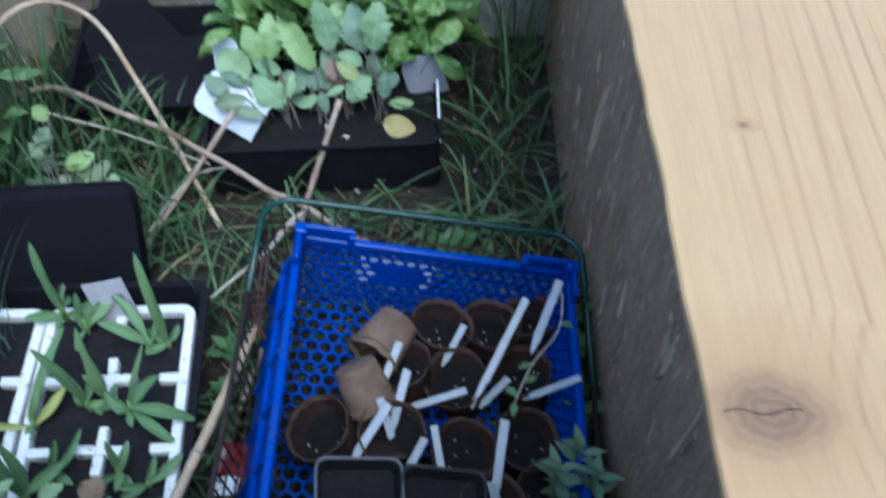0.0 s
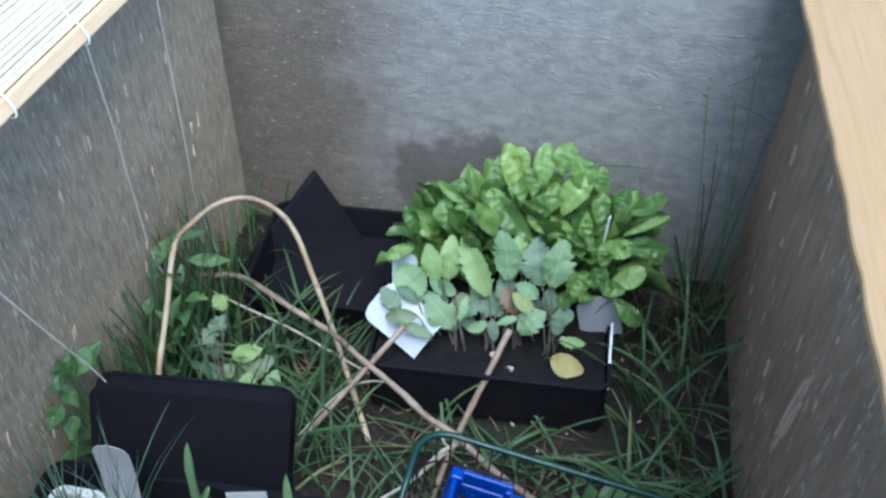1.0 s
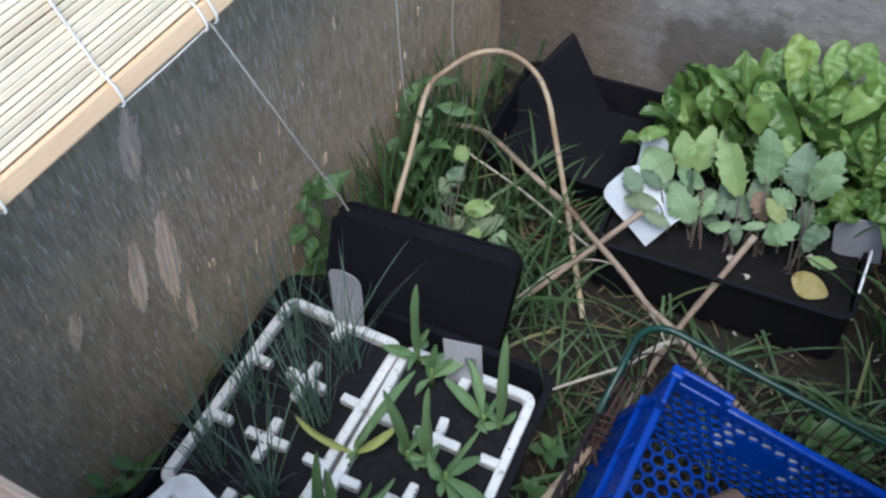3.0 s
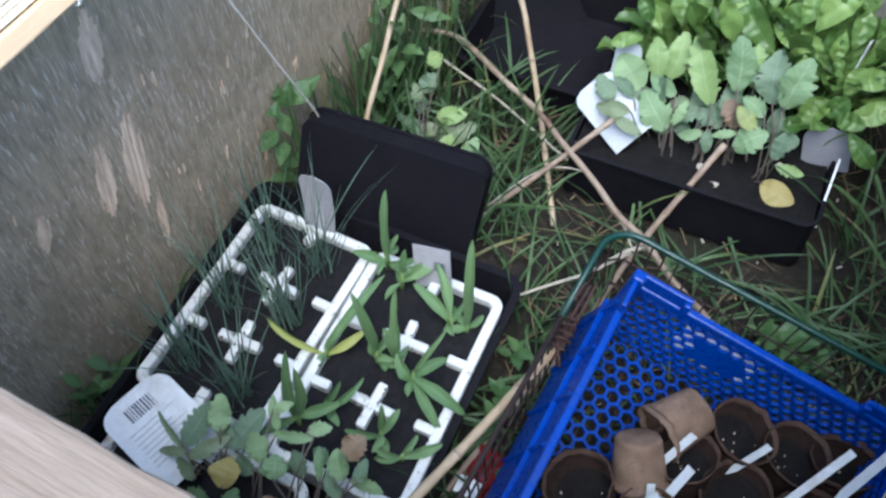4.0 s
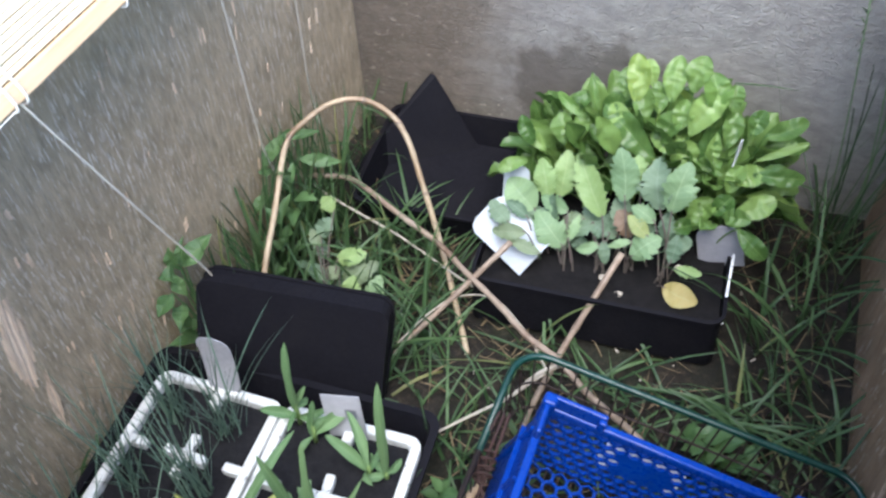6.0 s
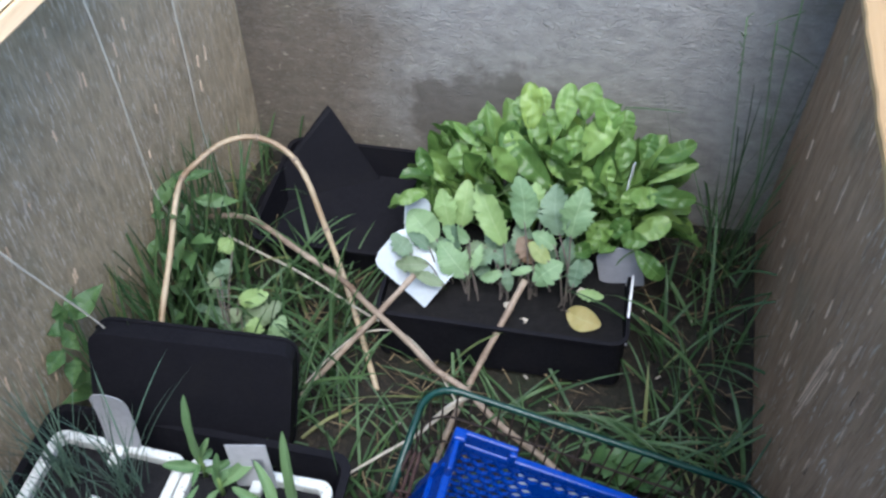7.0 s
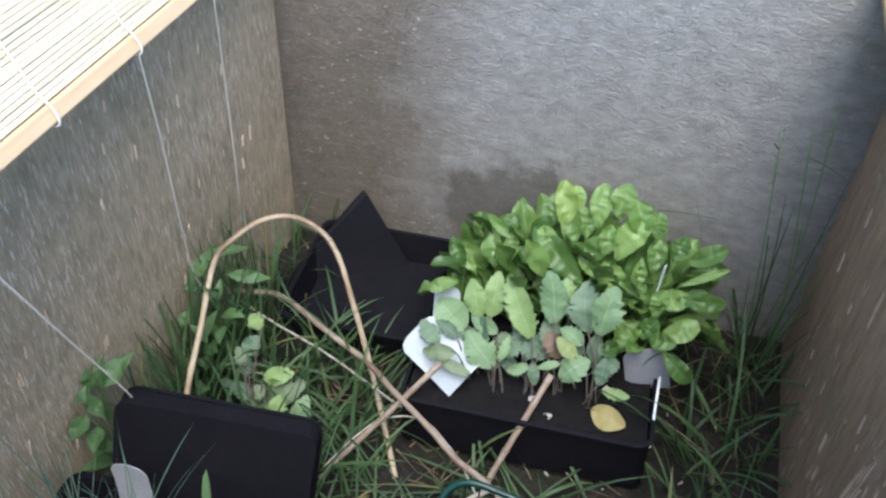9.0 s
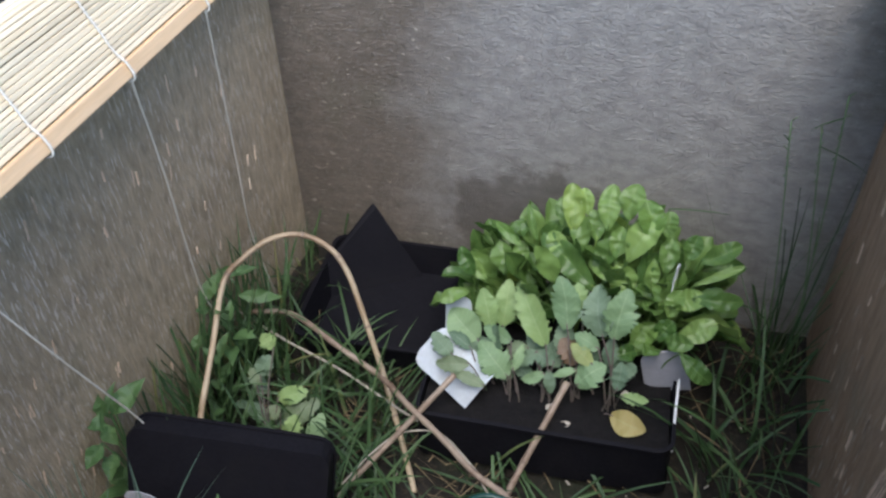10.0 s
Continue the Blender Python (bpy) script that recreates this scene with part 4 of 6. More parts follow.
def corn(at, seed, leaves):
    """A sweetcorn seedling: a short stalk and lance leaves; each: height on the stalk, its tip's place from there in millimetres, its width, and whether it has yellowed."""
    rng = random.Random(seed)
    root = thing("corn_seedling", "green sweetcorn seedling with lance leaves", "seedling", at, "corn seedlings")
    at = Vector(at)
    top = max(leaf_row[0] for leaf_row in leaves) / 1000 + 0.003
    bm = bmesh.new()
    tube(bm, [at - Vector((0, 0, 0.006)), at + Vector((0.001, 0, top * 0.5)), at + Vector((0.001, 0.001, top))], [0.0024, 0.0021, 0.0014], 7)
    part("stalk", bm, CORN_STALK, root, "pale green stalk", smooth=True)
    for high, tx, ty, tz, width, old in leaves:
        bm = bmesh.new()
        base = at + Vector((0.0005, 0, high / 1000))
        tip = base + Vector((tx, ty, tz)) / 1000
        upright = tz > 1.5 * math.hypot(tx, ty)
        face = Vector((0.45 + rng.uniform(-0.5, 0.3), -0.6 + rng.uniform(-0.2, 0.4), 0.15 if upright else 0.75))
        blade_between(bm, base, tip, 0.92 * width / 1000, lance, face, rng.uniform(0.02, 0.06) if upright else rng.uniform(0.08, 0.17), 0.55, 0.06, 5, 0.28, 0.3, 0.06, 16, 7, rng)
        part("leaf", bm, CORN_YELLOW if old else CORN, root)
    for q in range(rng.randint(0, 2)):
        az, reach = rng.uniform(0, 6.28), rng.uniform(0.012, 0.024)
        base = at + Vector((0, 0, rng.uniform(0.2, 0.9) * top))
        bm = bmesh.new()
        blade_between(bm, base, base + Vector((reach * math.cos(az), reach * math.sin(az), rng.uniform(-0.004, 0.02))), rng.uniform(0.005, 0.008), lance, Vector((rng.uniform(-0.3, 0.4), -0.5, 0.75)), rng.uniform(0.08, 0.2), 0.5, 0.0, 1, 0.25, 0.2, 0.1, 10, 5, rng)
        part("leaf", bm, CORN, root)


CORN_STALK = surface("corn_stalk", (0.2, 0.3, 0.1), (0.16, 0.26, 0.08), 60, 0.5, 0.2, 200)
CORN_Z = SOIL_Z - 0.003
corn((0.145, -0.471, CORN_Z), 200, ((20, -4, 10, 83, 11, 0), (10, -30, -10, 14, 11, 0), (31, 8, 9, 19, 7, 0), (12, 26, 8, 14, 9, 0)))
corn((0.166, -0.483, CORN_Z), 201, ((25, 2, 6, 32, 8, 0), (14, 26, 30, 14, 13, 0), (4, -8, 12, 22, 9, 0)))
corn((0.223, -0.498, CORN_Z), 202, ((10, -40, 8, 24, 11, 0), (14, -28, 30, 30, 10, 0), (8, 5, 18, 14, 6, 0)))
corn((0.237, -0.494, CORN_Z), 203, ((5, -6, 15, 108, 11, 0), (8, 10, 12, 9, 8, 0), (6, -18, 10, 8, 7, 0)))
corn((0.143, -0.573, CORN_Z), 204, ((8, -55, -4, 22, 8, 1), (8, 22, 30, 12, 9, 1), (10, 18, 72, 38, 9, 0), (14, 8, 30, 26, 7, 0)))
corn((0.182, -0.555, CORN_Z), 205, ((14, -15, 1, 82, 10, 0), (6, -8, 12, 20, 11, 0), (5, 14, -8, 4, 11, 0), (12, 6, 26, 18, 8, 0)))
corn((0.200, -0.551, CORN_Z), 206, ((6, -5, 11, 94, 12, 0), (8, -20, 14, 20, 8, 0)))
corn((0.222, -0.563, CORN_Z), 207, ((24, 52, -6, -12, 12, 0), (22, 20, 24, 10, 11, 0), (12, -20, 10, 18, 11, 0), (16, 40, -26, -10, 10, 0), (28, 20, 24, 52, 5, 0)))
corn((0.155, -0.635, CORN_Z), 208, ((10, -3, 12, 92, 10, 0), (16, -18, -24, 0, 10, 0), (12, 4, 10, 74, 10, 0), (18, 28, 24, 8, 11, 0)))
corn((0.170, -0.615, CORN_Z), 209, ((8, 18, 32, 16, 7, 0), (20, 11, 11, 28, 7, 0), (6, 16, -8, 2, 9, 0)))
corn((0.221, -0.615, CORN_Z), 210, ((10, -26, -12, 8, 8, 0), (18, 1, 6, 38, 7, 0), (10, 6, 22, 14, 8, 0), (8, 12, -10, -2, 8, 0)))
corn((0.244, -0.622, CORN_Z), 211, ((8, 26, 22, 8, 10, 0), (8, -18, -12, 3, 7, 0), (8, 6, 18, 12, 7, 0)))


def kale(at, seed, material, count, length, width, name="kale_seedling", label="low grey-green kale seedling with toothed leaves", group="kale seedlings", rise=(35, 75), stem=0.02, out=None):
    """A brassica seedling: a thin stem, leaves on long stalks."""
    rng = random.Random(seed)
    root = thing(name, label, "seedling", at, group)
    top = Vector(at) + Vector((rng.uniform(-0.006, 0.006), rng.uniform(-0.006, 0.006), stem))
    bm = bmesh.new()
    tube(bm, smooth_path([Vector(at) - Vector((0, 0, 0.006)), (Vector(at) + top) / 2 + Vector((rng.uniform(-0.003, 0.003), 0, 0)), top], 3), 0.0013, 6)
    part("stem", bm, STEM, root, smooth=True)
    a0 = rng.uniform(0, 360)
    for k in range(count):
        az = a0 + 360 * k / count + rng.uniform(-25, 25)
        if out is not None:
            az = out + rng.uniform(-75, 75)
        bm = bmesh.new()
        size = rng.uniform(0.75, 1.1)
        leaf(bm, top - Vector((0, 0, rng.uniform(0, stem * 0.5))), az, rng.uniform(*rise), rng.uniform(5, 45), length * size, width * size, oval, 0.16, 0.15, 0.2, rng.uniform(-45, 45), n=26, cols=7, rng=rng, crinkle=0.22)
        part("leaf", bm, material, root)


# trough: compost, kale along the front, chard behind
bm = bmesh.new()
n = 26
vs = {}
M = pose(0.350, -0.168, 0.0, 0, 0, 4.0)
for a in range(n + 1):
    for b in range(n + 1):
        p = Vector((-0.1185 + 0.237 * a / n, -0.0925 + 0.185 * b / n, 0))
        vs[a, b] = bm.verts.new((p.x, p.y, 0.056 + 0.005 * noise.noise(p * 60) + 0.004 * noise.noise(p * 140)))
for a in range(n):
    for b in range(n):
        bm.faces.new((vs[a, b], vs[a + 1, b], vs[a + 1, b + 1], vs[a, b + 1]))
fill = link_mesh("compost", bm, DARK_COMPOST, True)
fill.parent = trough
tagged(fill, "dark crumbly compost")
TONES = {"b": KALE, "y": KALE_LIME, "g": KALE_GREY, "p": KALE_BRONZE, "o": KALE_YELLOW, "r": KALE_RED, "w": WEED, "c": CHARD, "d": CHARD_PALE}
OUTLINE = {"w": small_oval, "c": strap, "d": strap}


def grown(name, label, group, root_at, seed, leaves, stalk=STEM, reach=0.7):
    """A plant by its leaves; each: the blade's foot and then its tip from there, in millimetres, its width, and its tone."""
    rng = random.Random(seed)
    at = Vector(root_at)
    root = thing(name, label, "seedling", at, group)
    for bx, by, bz, tx, ty, tz, width, tone in leaves:
        foot = at + Vector((bx, by, bz)) / 1000
        tip = foot + Vector((tx, ty, tz)) / 1000
        bm = bmesh.new()
        face = Vector((rng.uniform(-0.22, 0.25), -0.65 + rng.uniform(-0.18, 0.18), 0.75))
        shape = OUTLINE.get(tone, broad)
        smooth_edge = shape is not broad or tone == "o" or width > 27 and tone == "b" and ty < 15
        blade_between(bm, foot, tip, (0.82 if tone == "w" else 1.06) * width / 1000, shape, face, rng.uniform(0.02, 0.10), rng.uniform(-0.1, 0.3) if shape is broad else rng.uniform(0.2, 0.55), 0.03 if smooth_edge else 0.55, rng.choice((5, 6, 7)), 0.14 if shape is broad else 0.26, 0.10 if shape is broad else 0.42, rng.uniform(0, 0.14), 40 if shape is broad else 24, 7, rng)
        ob = part("leaf", bm, TONES[tone], root)
        start = at + Vector((rng.uniform(-0.009, 0.009), rng.uniform(-0.006, 0.009), -0.006))
        half = start.lerp(foot, reach * 0.7) + Vector((0, 0, 0.15 * (foot - start).length))
        bm = bmesh.new()
        tube(bm, smooth_path([start, half, foot, foot.lerp(tip, 0.12)], 4), [0.0009 - 0.00002 * q for q in range(13)], 6)
        part("stalk", bm, stalk, ob, "purplish leaf stalk", smooth=True)


TOOTHED = "grey-green kale seedling with toothed leaves on purple stalks"
grown("kale_seedling", TOOTHED, "kale seedlings", (0.287, -0.223, 0.058), 401, ((-10, 30, 41, -32, 14, 20, 32, "b"), (2, 35, 55, -15, 21, 31, 22, "y"), (-29, 4, 41, -22, 10, 15, 18, "g"), (-13, 16, 41, -24, 7, 10, 13, "g"), (-9, -5, 43, -34, -4, -5, 16, "p"), (9, -16, 29, -33, 4, 6, 12, "p")))
grown("kale_seedling", TOOTHED, "kale seedlings", (0.323, -0.227, 0.058), 402, ((-24, 47, 53, 0, 26, 39, 23, "y"), (-12, 32, 49, -29, 6, 8, 16, "b"), (-9, 7, 26, -32, 17, 24, 28, "b"), (-5, 14, 29, 5, 15, 22, 10, "b"), (-22, 23, 14, 16, -2, -4, 15, "g")))
grown("kale_seedling", TOOTHED, "kale seedlings", (0.352, -0.219, 0.058), 403, ((-7, 25, 53, -35, 32, 46, 25, "y"), (-23, 26, 41, -23, -4, -5, 17, "p"), (-14, 23, 43, -21, -9, -13, 15, "g"), (3, 19, 37, -19, 4, 6, 16, "g"), (-4, 9, 30, -21, -6, -9, 11, "b"), (0, 10, 35, 6, -13, -19, 11, "g"), (-16, 15, 11, -21, 6, 9, 14, "g")))
grown("kale_seedling", TOOTHED, "kale seedlings", (0.382, -0.209, 0.058), 404, ((-19, 27, 68, -15, 28, 41, 27, "b"), (-8, 43, 80, -9, 15, 22, 17, "y"), (-6, 13, 36, -18, 13, 19, 22, "r"), (10, 5, 49, -22, 10, 14, 15, "o"), (-1, -9, 32, 23, 14, 21, 25, "b"), (-4, 1, 43, -21, -6, -9, 8, "b"), (-20, 17, 29, -16, 1, 1, 14, "g"), (2, 18, 29, 11, 9, 14, 15, "g")))
grown("kale_seedling", TOOTHED, "kale seedlings", (0.414, -0.212, 0.058), 405, ((-17, 27, 70, -11, 27, 40, 29, "g"), (-6, 24, 73, 6, 28, 41, 28, "b"), (-19, 21, 58, -24, 6, 9, 16, "b"), (4, 0, 30, 1, 16, 23, 15, "g"), (-6, 17, 42, -2, 16, 23, 15, "g"), (9, -2, 25, 26, 0, 1, 11, "y"), (3, -13, 8, 34, -10, 0, 23, "o")))

YOUNG = "young kale seedling with crinkled blue-green and bronze leaves"
grown("young_kale", YOUNG, "young kale", (0.11, -0.704, 0.062), 310, ((-10, 2, 37, 2, 37, 14, 19, "g"), (-9, 1, 35, -35, 13, 9, 6, "p"), (-5, 0, 36, -21, -9, -1, 9, "p"), (-3, -3, 34, 22, 27, 8, 12, "p"), (5, -12, 19, -20, 7, 5, 12, "p")))
grown("young_kale", YOUNG, "young kale", (0.135, -0.7, 0.062), 311, ((-12, 19, 49, -14, 23, 10, 19, "b"), (-6, 14, 34, 11, 36, 12, 21, "g"), (5, 21, 31, -32, 4, 5, 16, "p"), (9, -14, 34, -6, 21, 8, 26, "o")))
grown("young_kale", YOUNG, "young kale", (0.163, -0.705, 0.062), 312, ((-1, 21, 39, -19, 14, 7, 18, "b"), (-4, 47, 41, -19, 19, 9, 10, "b"), (-14, 56, 49, 12, 12, 3, 8, "b"), (-8, 13, 24, -19, 6, 4, 14, "g")))
grown("young_kale", YOUNG, "young kale", (0.19, -0.703, 0.062), 313, ((-3, 51, 44, -31, -11, -1, 9, "b"), (-10, 54, 44, 16, 10, 2, 11, "b"), (-14, 11, 39, -7, 16, 7, 20, "b"), (2, 26, 30, -17, 12, 6, 16, "g")))
grown("young_kale", YOUNG, "young kale", (0.216, -0.7, 0.062), 314, ((-8, 23, 41, -13, 20, 9, 9, "b"), (7, 32, 39, -15, 17, 8, 18, "b"), (1, 46, 43, 5, 20, 7, 20, "r"), (17, 34, 41, -2, 18, 7, 11, "g"), (-13, 41, 29, -16, 3, 3, 12, "g")))
grown("young_kale", YOUNG, "young kale", (0.150, -0.735, 0.062), 321, ((8, 5, 21, -8, 21, 9, 20, "b"), (-9, 9, 25, -23, 0, 3, 17, "b"), (23, 2, 20, -15, 6, 4, 18, "r"), (-14, -4, 14, -20, -8, 6, 20, "g")))
grown("young_kale", YOUNG, "young kale", (0.186, -0.730, 0.062), 322, ((8, 5, 25, -18, 21, 10, 32, "r"), (34, 18, 31, -12, 21, 9, 22, "r"), (19, 9, 16, -7, 11, 5, 27, "g"), (6, -8, 14, 20, -10, 8, 22, "b")))
grown("young_kale", YOUNG, "young kale", (0.222, -0.690, 0.060), 323, ((-4, -2, 32, 26, 9, 1, 17, "b"), (4, 26, 37, 27, 3, -2, 11, "b"), (5, 11, 36, -18, 10, 6, 13, "g"), (12, -13, 22, 1, 15, 6, 18, "b")))
for k, (x, y, out) in enumerate(((0.300, -0.210, 100), (0.335, -0.204, 70), (0.366, -0.202, 110), (0.398, -0.198, 80))):
    kale((x, y, 0.058), 430 + k, KALE_GREY, 3, 0.052, 0.019, rise=(30, 75), stem=0.02, out=out)


def chard(at, seed, leaves, lift=0.0, group="chard plants"):
    """A chard plant: long spoon leaves that lean out from the middle of the crown."""
    rng = random.Random(seed)
    root = thing("chard_plant", "lush bright green chard plant with glossy spoon leaves", "chard", at, group)
    out = math.degrees(math.atan2(at[1] + 0.115, at[0] - 0.385))
    far = min(1.0, math.hypot(at[0] - 0.385, at[1] + 0.115) / 0.10)
    for k in range(leaves):
        az = out + rng.gauss(0, 55) if rng.random() < 0.2 + 0.45 * far else rng.uniform(0, 360)
        if math.sin(radians(az)) < -0.2 and at[0] < 0.47 and rng.random() < 0.75:
            az = -az
        front = math.sin(radians(az)) < -0.2
        up = lift * rng.random() ** 0.6
        size = rng.uniform(0.7, 1.15)
        bm = bmesh.new()
        rise = rng.uniform(60, 88) if front else rng.uniform(12, 86)
        leaf(bm, (at[0] + rng.uniform(-0.009, 0.009), at[1] + rng.uniform(-0.009, 0.009), at[2] + up), az, rise, rng.uniform(0, 35) if front else rng.uniform(-10, 85), 0.074 * size, 0.0235 * size * rng.uniform(0.8, 1.1), spoon, rng.uniform(0.1, 0.6), 0.05, 0.38, rng.uniform(-75, 75), n=16, cols=7, rng=rng, crinkle=0.55)
        if up > 0.004:
            tube(bm, [(at[0], at[1], at[2] - 0.004), (at[0], at[1], at[2] + up + 0.004)], 0.0013, 5)
        part("leaf", bm, CHARD, root)


k = 0
for i in range(6):
    for j in range(3):
        p = M @ Vector((-0.066 + 0.034 * i + 0.012 * (j % 2), 0.034 + 0.025 * j, 0))
        lift = 0.084 * max(0.12, 1 - ((p.x - 0.392) / 0.125) ** 2)
        chard((p.x, p.y, 0.056), 500 + k, 15, lift)
        k += 1
for x, y, lift in ((0.440, -0.135, 0.05), (0.460, -0.120, 0.04)):
    chard((x, y, 0.056), 500 + k, 16, lift)
    k += 1


CROWN = "bright green chard plant with long upright spoon leaves"
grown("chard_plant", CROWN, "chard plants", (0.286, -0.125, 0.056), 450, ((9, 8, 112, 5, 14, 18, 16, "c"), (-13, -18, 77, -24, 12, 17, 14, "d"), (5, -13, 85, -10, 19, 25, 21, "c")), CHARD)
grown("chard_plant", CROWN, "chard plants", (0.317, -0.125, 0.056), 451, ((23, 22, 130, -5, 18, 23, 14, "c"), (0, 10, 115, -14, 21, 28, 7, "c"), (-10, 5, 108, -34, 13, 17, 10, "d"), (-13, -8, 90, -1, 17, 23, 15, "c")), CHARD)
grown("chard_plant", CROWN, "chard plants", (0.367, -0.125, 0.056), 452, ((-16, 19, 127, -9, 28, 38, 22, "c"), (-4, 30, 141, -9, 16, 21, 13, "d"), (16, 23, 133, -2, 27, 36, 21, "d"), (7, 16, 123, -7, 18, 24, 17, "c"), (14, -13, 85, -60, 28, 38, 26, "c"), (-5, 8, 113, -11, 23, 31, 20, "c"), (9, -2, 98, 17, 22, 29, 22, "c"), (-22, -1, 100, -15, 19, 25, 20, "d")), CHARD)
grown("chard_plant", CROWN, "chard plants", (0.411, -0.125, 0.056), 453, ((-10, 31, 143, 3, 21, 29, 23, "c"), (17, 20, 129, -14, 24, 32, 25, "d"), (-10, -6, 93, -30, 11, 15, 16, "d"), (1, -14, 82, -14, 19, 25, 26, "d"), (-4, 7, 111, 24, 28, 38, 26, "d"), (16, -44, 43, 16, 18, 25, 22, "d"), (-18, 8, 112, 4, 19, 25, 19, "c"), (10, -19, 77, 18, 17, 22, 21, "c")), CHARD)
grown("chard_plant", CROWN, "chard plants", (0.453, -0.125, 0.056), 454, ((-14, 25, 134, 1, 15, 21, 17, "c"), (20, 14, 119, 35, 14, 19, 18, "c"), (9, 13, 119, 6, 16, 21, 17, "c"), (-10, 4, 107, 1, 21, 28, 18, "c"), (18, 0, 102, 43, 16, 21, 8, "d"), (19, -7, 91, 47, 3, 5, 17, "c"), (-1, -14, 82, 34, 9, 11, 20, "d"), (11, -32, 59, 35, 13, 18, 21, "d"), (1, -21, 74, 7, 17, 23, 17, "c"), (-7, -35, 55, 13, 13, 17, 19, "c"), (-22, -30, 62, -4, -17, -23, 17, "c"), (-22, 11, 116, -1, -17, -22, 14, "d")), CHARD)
grown("chard_plant", "young chard leaves hanging over the trough's edge", "chard plants", (0.452, -0.160, 0.056), 441, ((18, -18, 62, 32, -12, -20, 18, "c"), (2, -2, 60, 24, -14, 14, 17, "c"), (-6, -6, 50, -8, -22, 12, 17, "c"), (-22, -8, 44, -18, -16, 4, 16, "c")), CHARD)
grown("chard_plant", "young chard leaves hanging over the trough's edge", "chard plants", (0.268, -0.160, 0.056), 442, ((-6, -10, 84, -25, -18, -3, 14, "c"), (-4, 4, 94, -16, 8, 26, 15, "c")), CHARD)


# ---- labels ----
def tag(name, label, top, bottom, across, width, material=LABEL, thick=0.0007, rounded=True, corner=0.24, curl=0.0, bars=None, pointed=False, group="plant labels", stripes=False):
    """A plastic label: from its top to where it goes into the soil, across: the way its width runs."""
    root = thing(name, label, "plant label", bottom, group)
    top, bottom = Vector(top), Vector(bottom)
    way = (bottom - top).normalized()
    length = (bottom - top).length
    side = Vector(across)
    side = (side - way * side.dot(way)).normalized()
    nor = side.cross(way)
    bm = bmesh.new()
    n, rows = 28, []
    for i in range(n + 1):
        s = i / n
        w = width / 2
        turn = corner * width
        if rounded and s * length < turn:
            w -= turn * (1 - math.sqrt(max(0.0, 1 - (1 - s * length / turn) ** 2)))
        if pointed and s > 0.8:
            w *= 1 - (s - 0.8) / 0.2 * 0.8
        c = top + way * (s * length) + nor * (curl * math.sin(math.pi * (1 - s)) * length)
        rows.append([bm.verts.new(c + side * (u * w) + nor * (curl * 0.6 * u * u * w + t * thick)) for t in (0, 1) for u in (-1, -0.5, 0, 0.5, 1)])
    for a, b in zip(rows, rows[1:]):
        for k in range(4):
            bm.faces.new((a[k], b[k], b[k + 1], a[k + 1]))
            bm.faces.new((a[k + 5], a[k + 6], b[k + 6], b[k + 5]))
        bm.faces.new((a[0], a[5], b[5], b[0]))
        bm.faces.new((a[4], b[4], b[9], a[9]))
    bm.faces.new(rows[0][:5] + rows[0][5:][::-1])
    bm.faces.new(rows[-1][5:] + rows[-1][:5][::-1])
    bmesh.ops.recalc_face_normals(bm, faces=bm.faces)
    for e in bm.edges:
        e.smooth = len(e.link_faces) == 2 and e.calc_face_angle(3.0) < 0.6
    strip = part("strip", bm, material, root, smooth=rounded)
    if bars:
        rng = random.Random(int(top.x * 1e4))
        (s0, s1, u0, u1), lines = bars

        def patch(sa, sb, ua, ub):
            out = []
            for s, u in ((sa, ua), (sa, ub), (sb, ub), (sb, ua)):
                c = top + way * (s * length) + nor * (curl * math.sin(math.pi * (1 - s)) * length)
                out.append(c + side * (u * width / 2) + nor * (curl * 0.6 * u * u * width / 2))
            return out

        bm = bmesh.new()
        for lift in (-0.0004, thick + 0.0004):
            s, end, thin = (u0, u1, 3.0) if stripes else (s0, s1, 1.0)
            while s < end:
                step = thin * rng.uniform(0.008, 0.022)
                to = min(s + step, end)
                bm.faces.new([bm.verts.new(p + nor * lift) for p in (patch(s0, s1, s, to) if stripes else patch(s, to, u0, u1))])
                s += step + thin * rng.uniform(0.006, 0.018)
        part("barcode", bm, INK, strip, "dark barcode bars")
        bm = bmesh.new()
        for lift in (-0.0004, thick + 0.0004):
            for q in range(lines):
                s = s1 + 0.08 + 0.055 * q
                bm.faces.new([bm.verts.new(p + nor * lift) for p in patch(s, s + 0.012, -0.7, rng.uniform(0.2, 0.75))])
        if lines:
            part("print", bm, PALE_INK, strip, "faint unreadable print lines")
        else:
            bm.free()
    return root


tag("plant_label", "large white plastic label with a barcode stuck in the foam pack", (0.027, -0.684, 0.088), (0.108, -0.704, 0.074), (0.16, 1.0, 0.0), 0.064, curl=0.03, bars=((0.12, 0.27, -0.42, 0.34), 8), stripes=True)
tag("plant_label", "pale rounded plastic label standing at the pack's edge", (0.072, -0.464, 0.146), (0.070, -0.470, 0.055), (1, 0.1, 0), 0.031, GREY_LABEL, corner=0.48, curl=0.04)
tag("plant_label", "pale grey label with small print and a barcode", (0.186, -0.462, 0.112), (0.192, -0.470, 0.055), (1, 0.15, -0.2), 0.034, GREY_LABEL, rounded=False, bars=((0.3, 0.48, 0.1, 0.7), 0))
tag("plant_label", "curled white plastic label with a barcode in the trough", (0.230, -0.211, 0.101), (0.292, -0.237, 0.077), (0.017, 0.027, 0.020), 0.048, DULL_LABEL, curl=0.09, bars=((0.14, 0.32, -0.1, 0.55), 5))
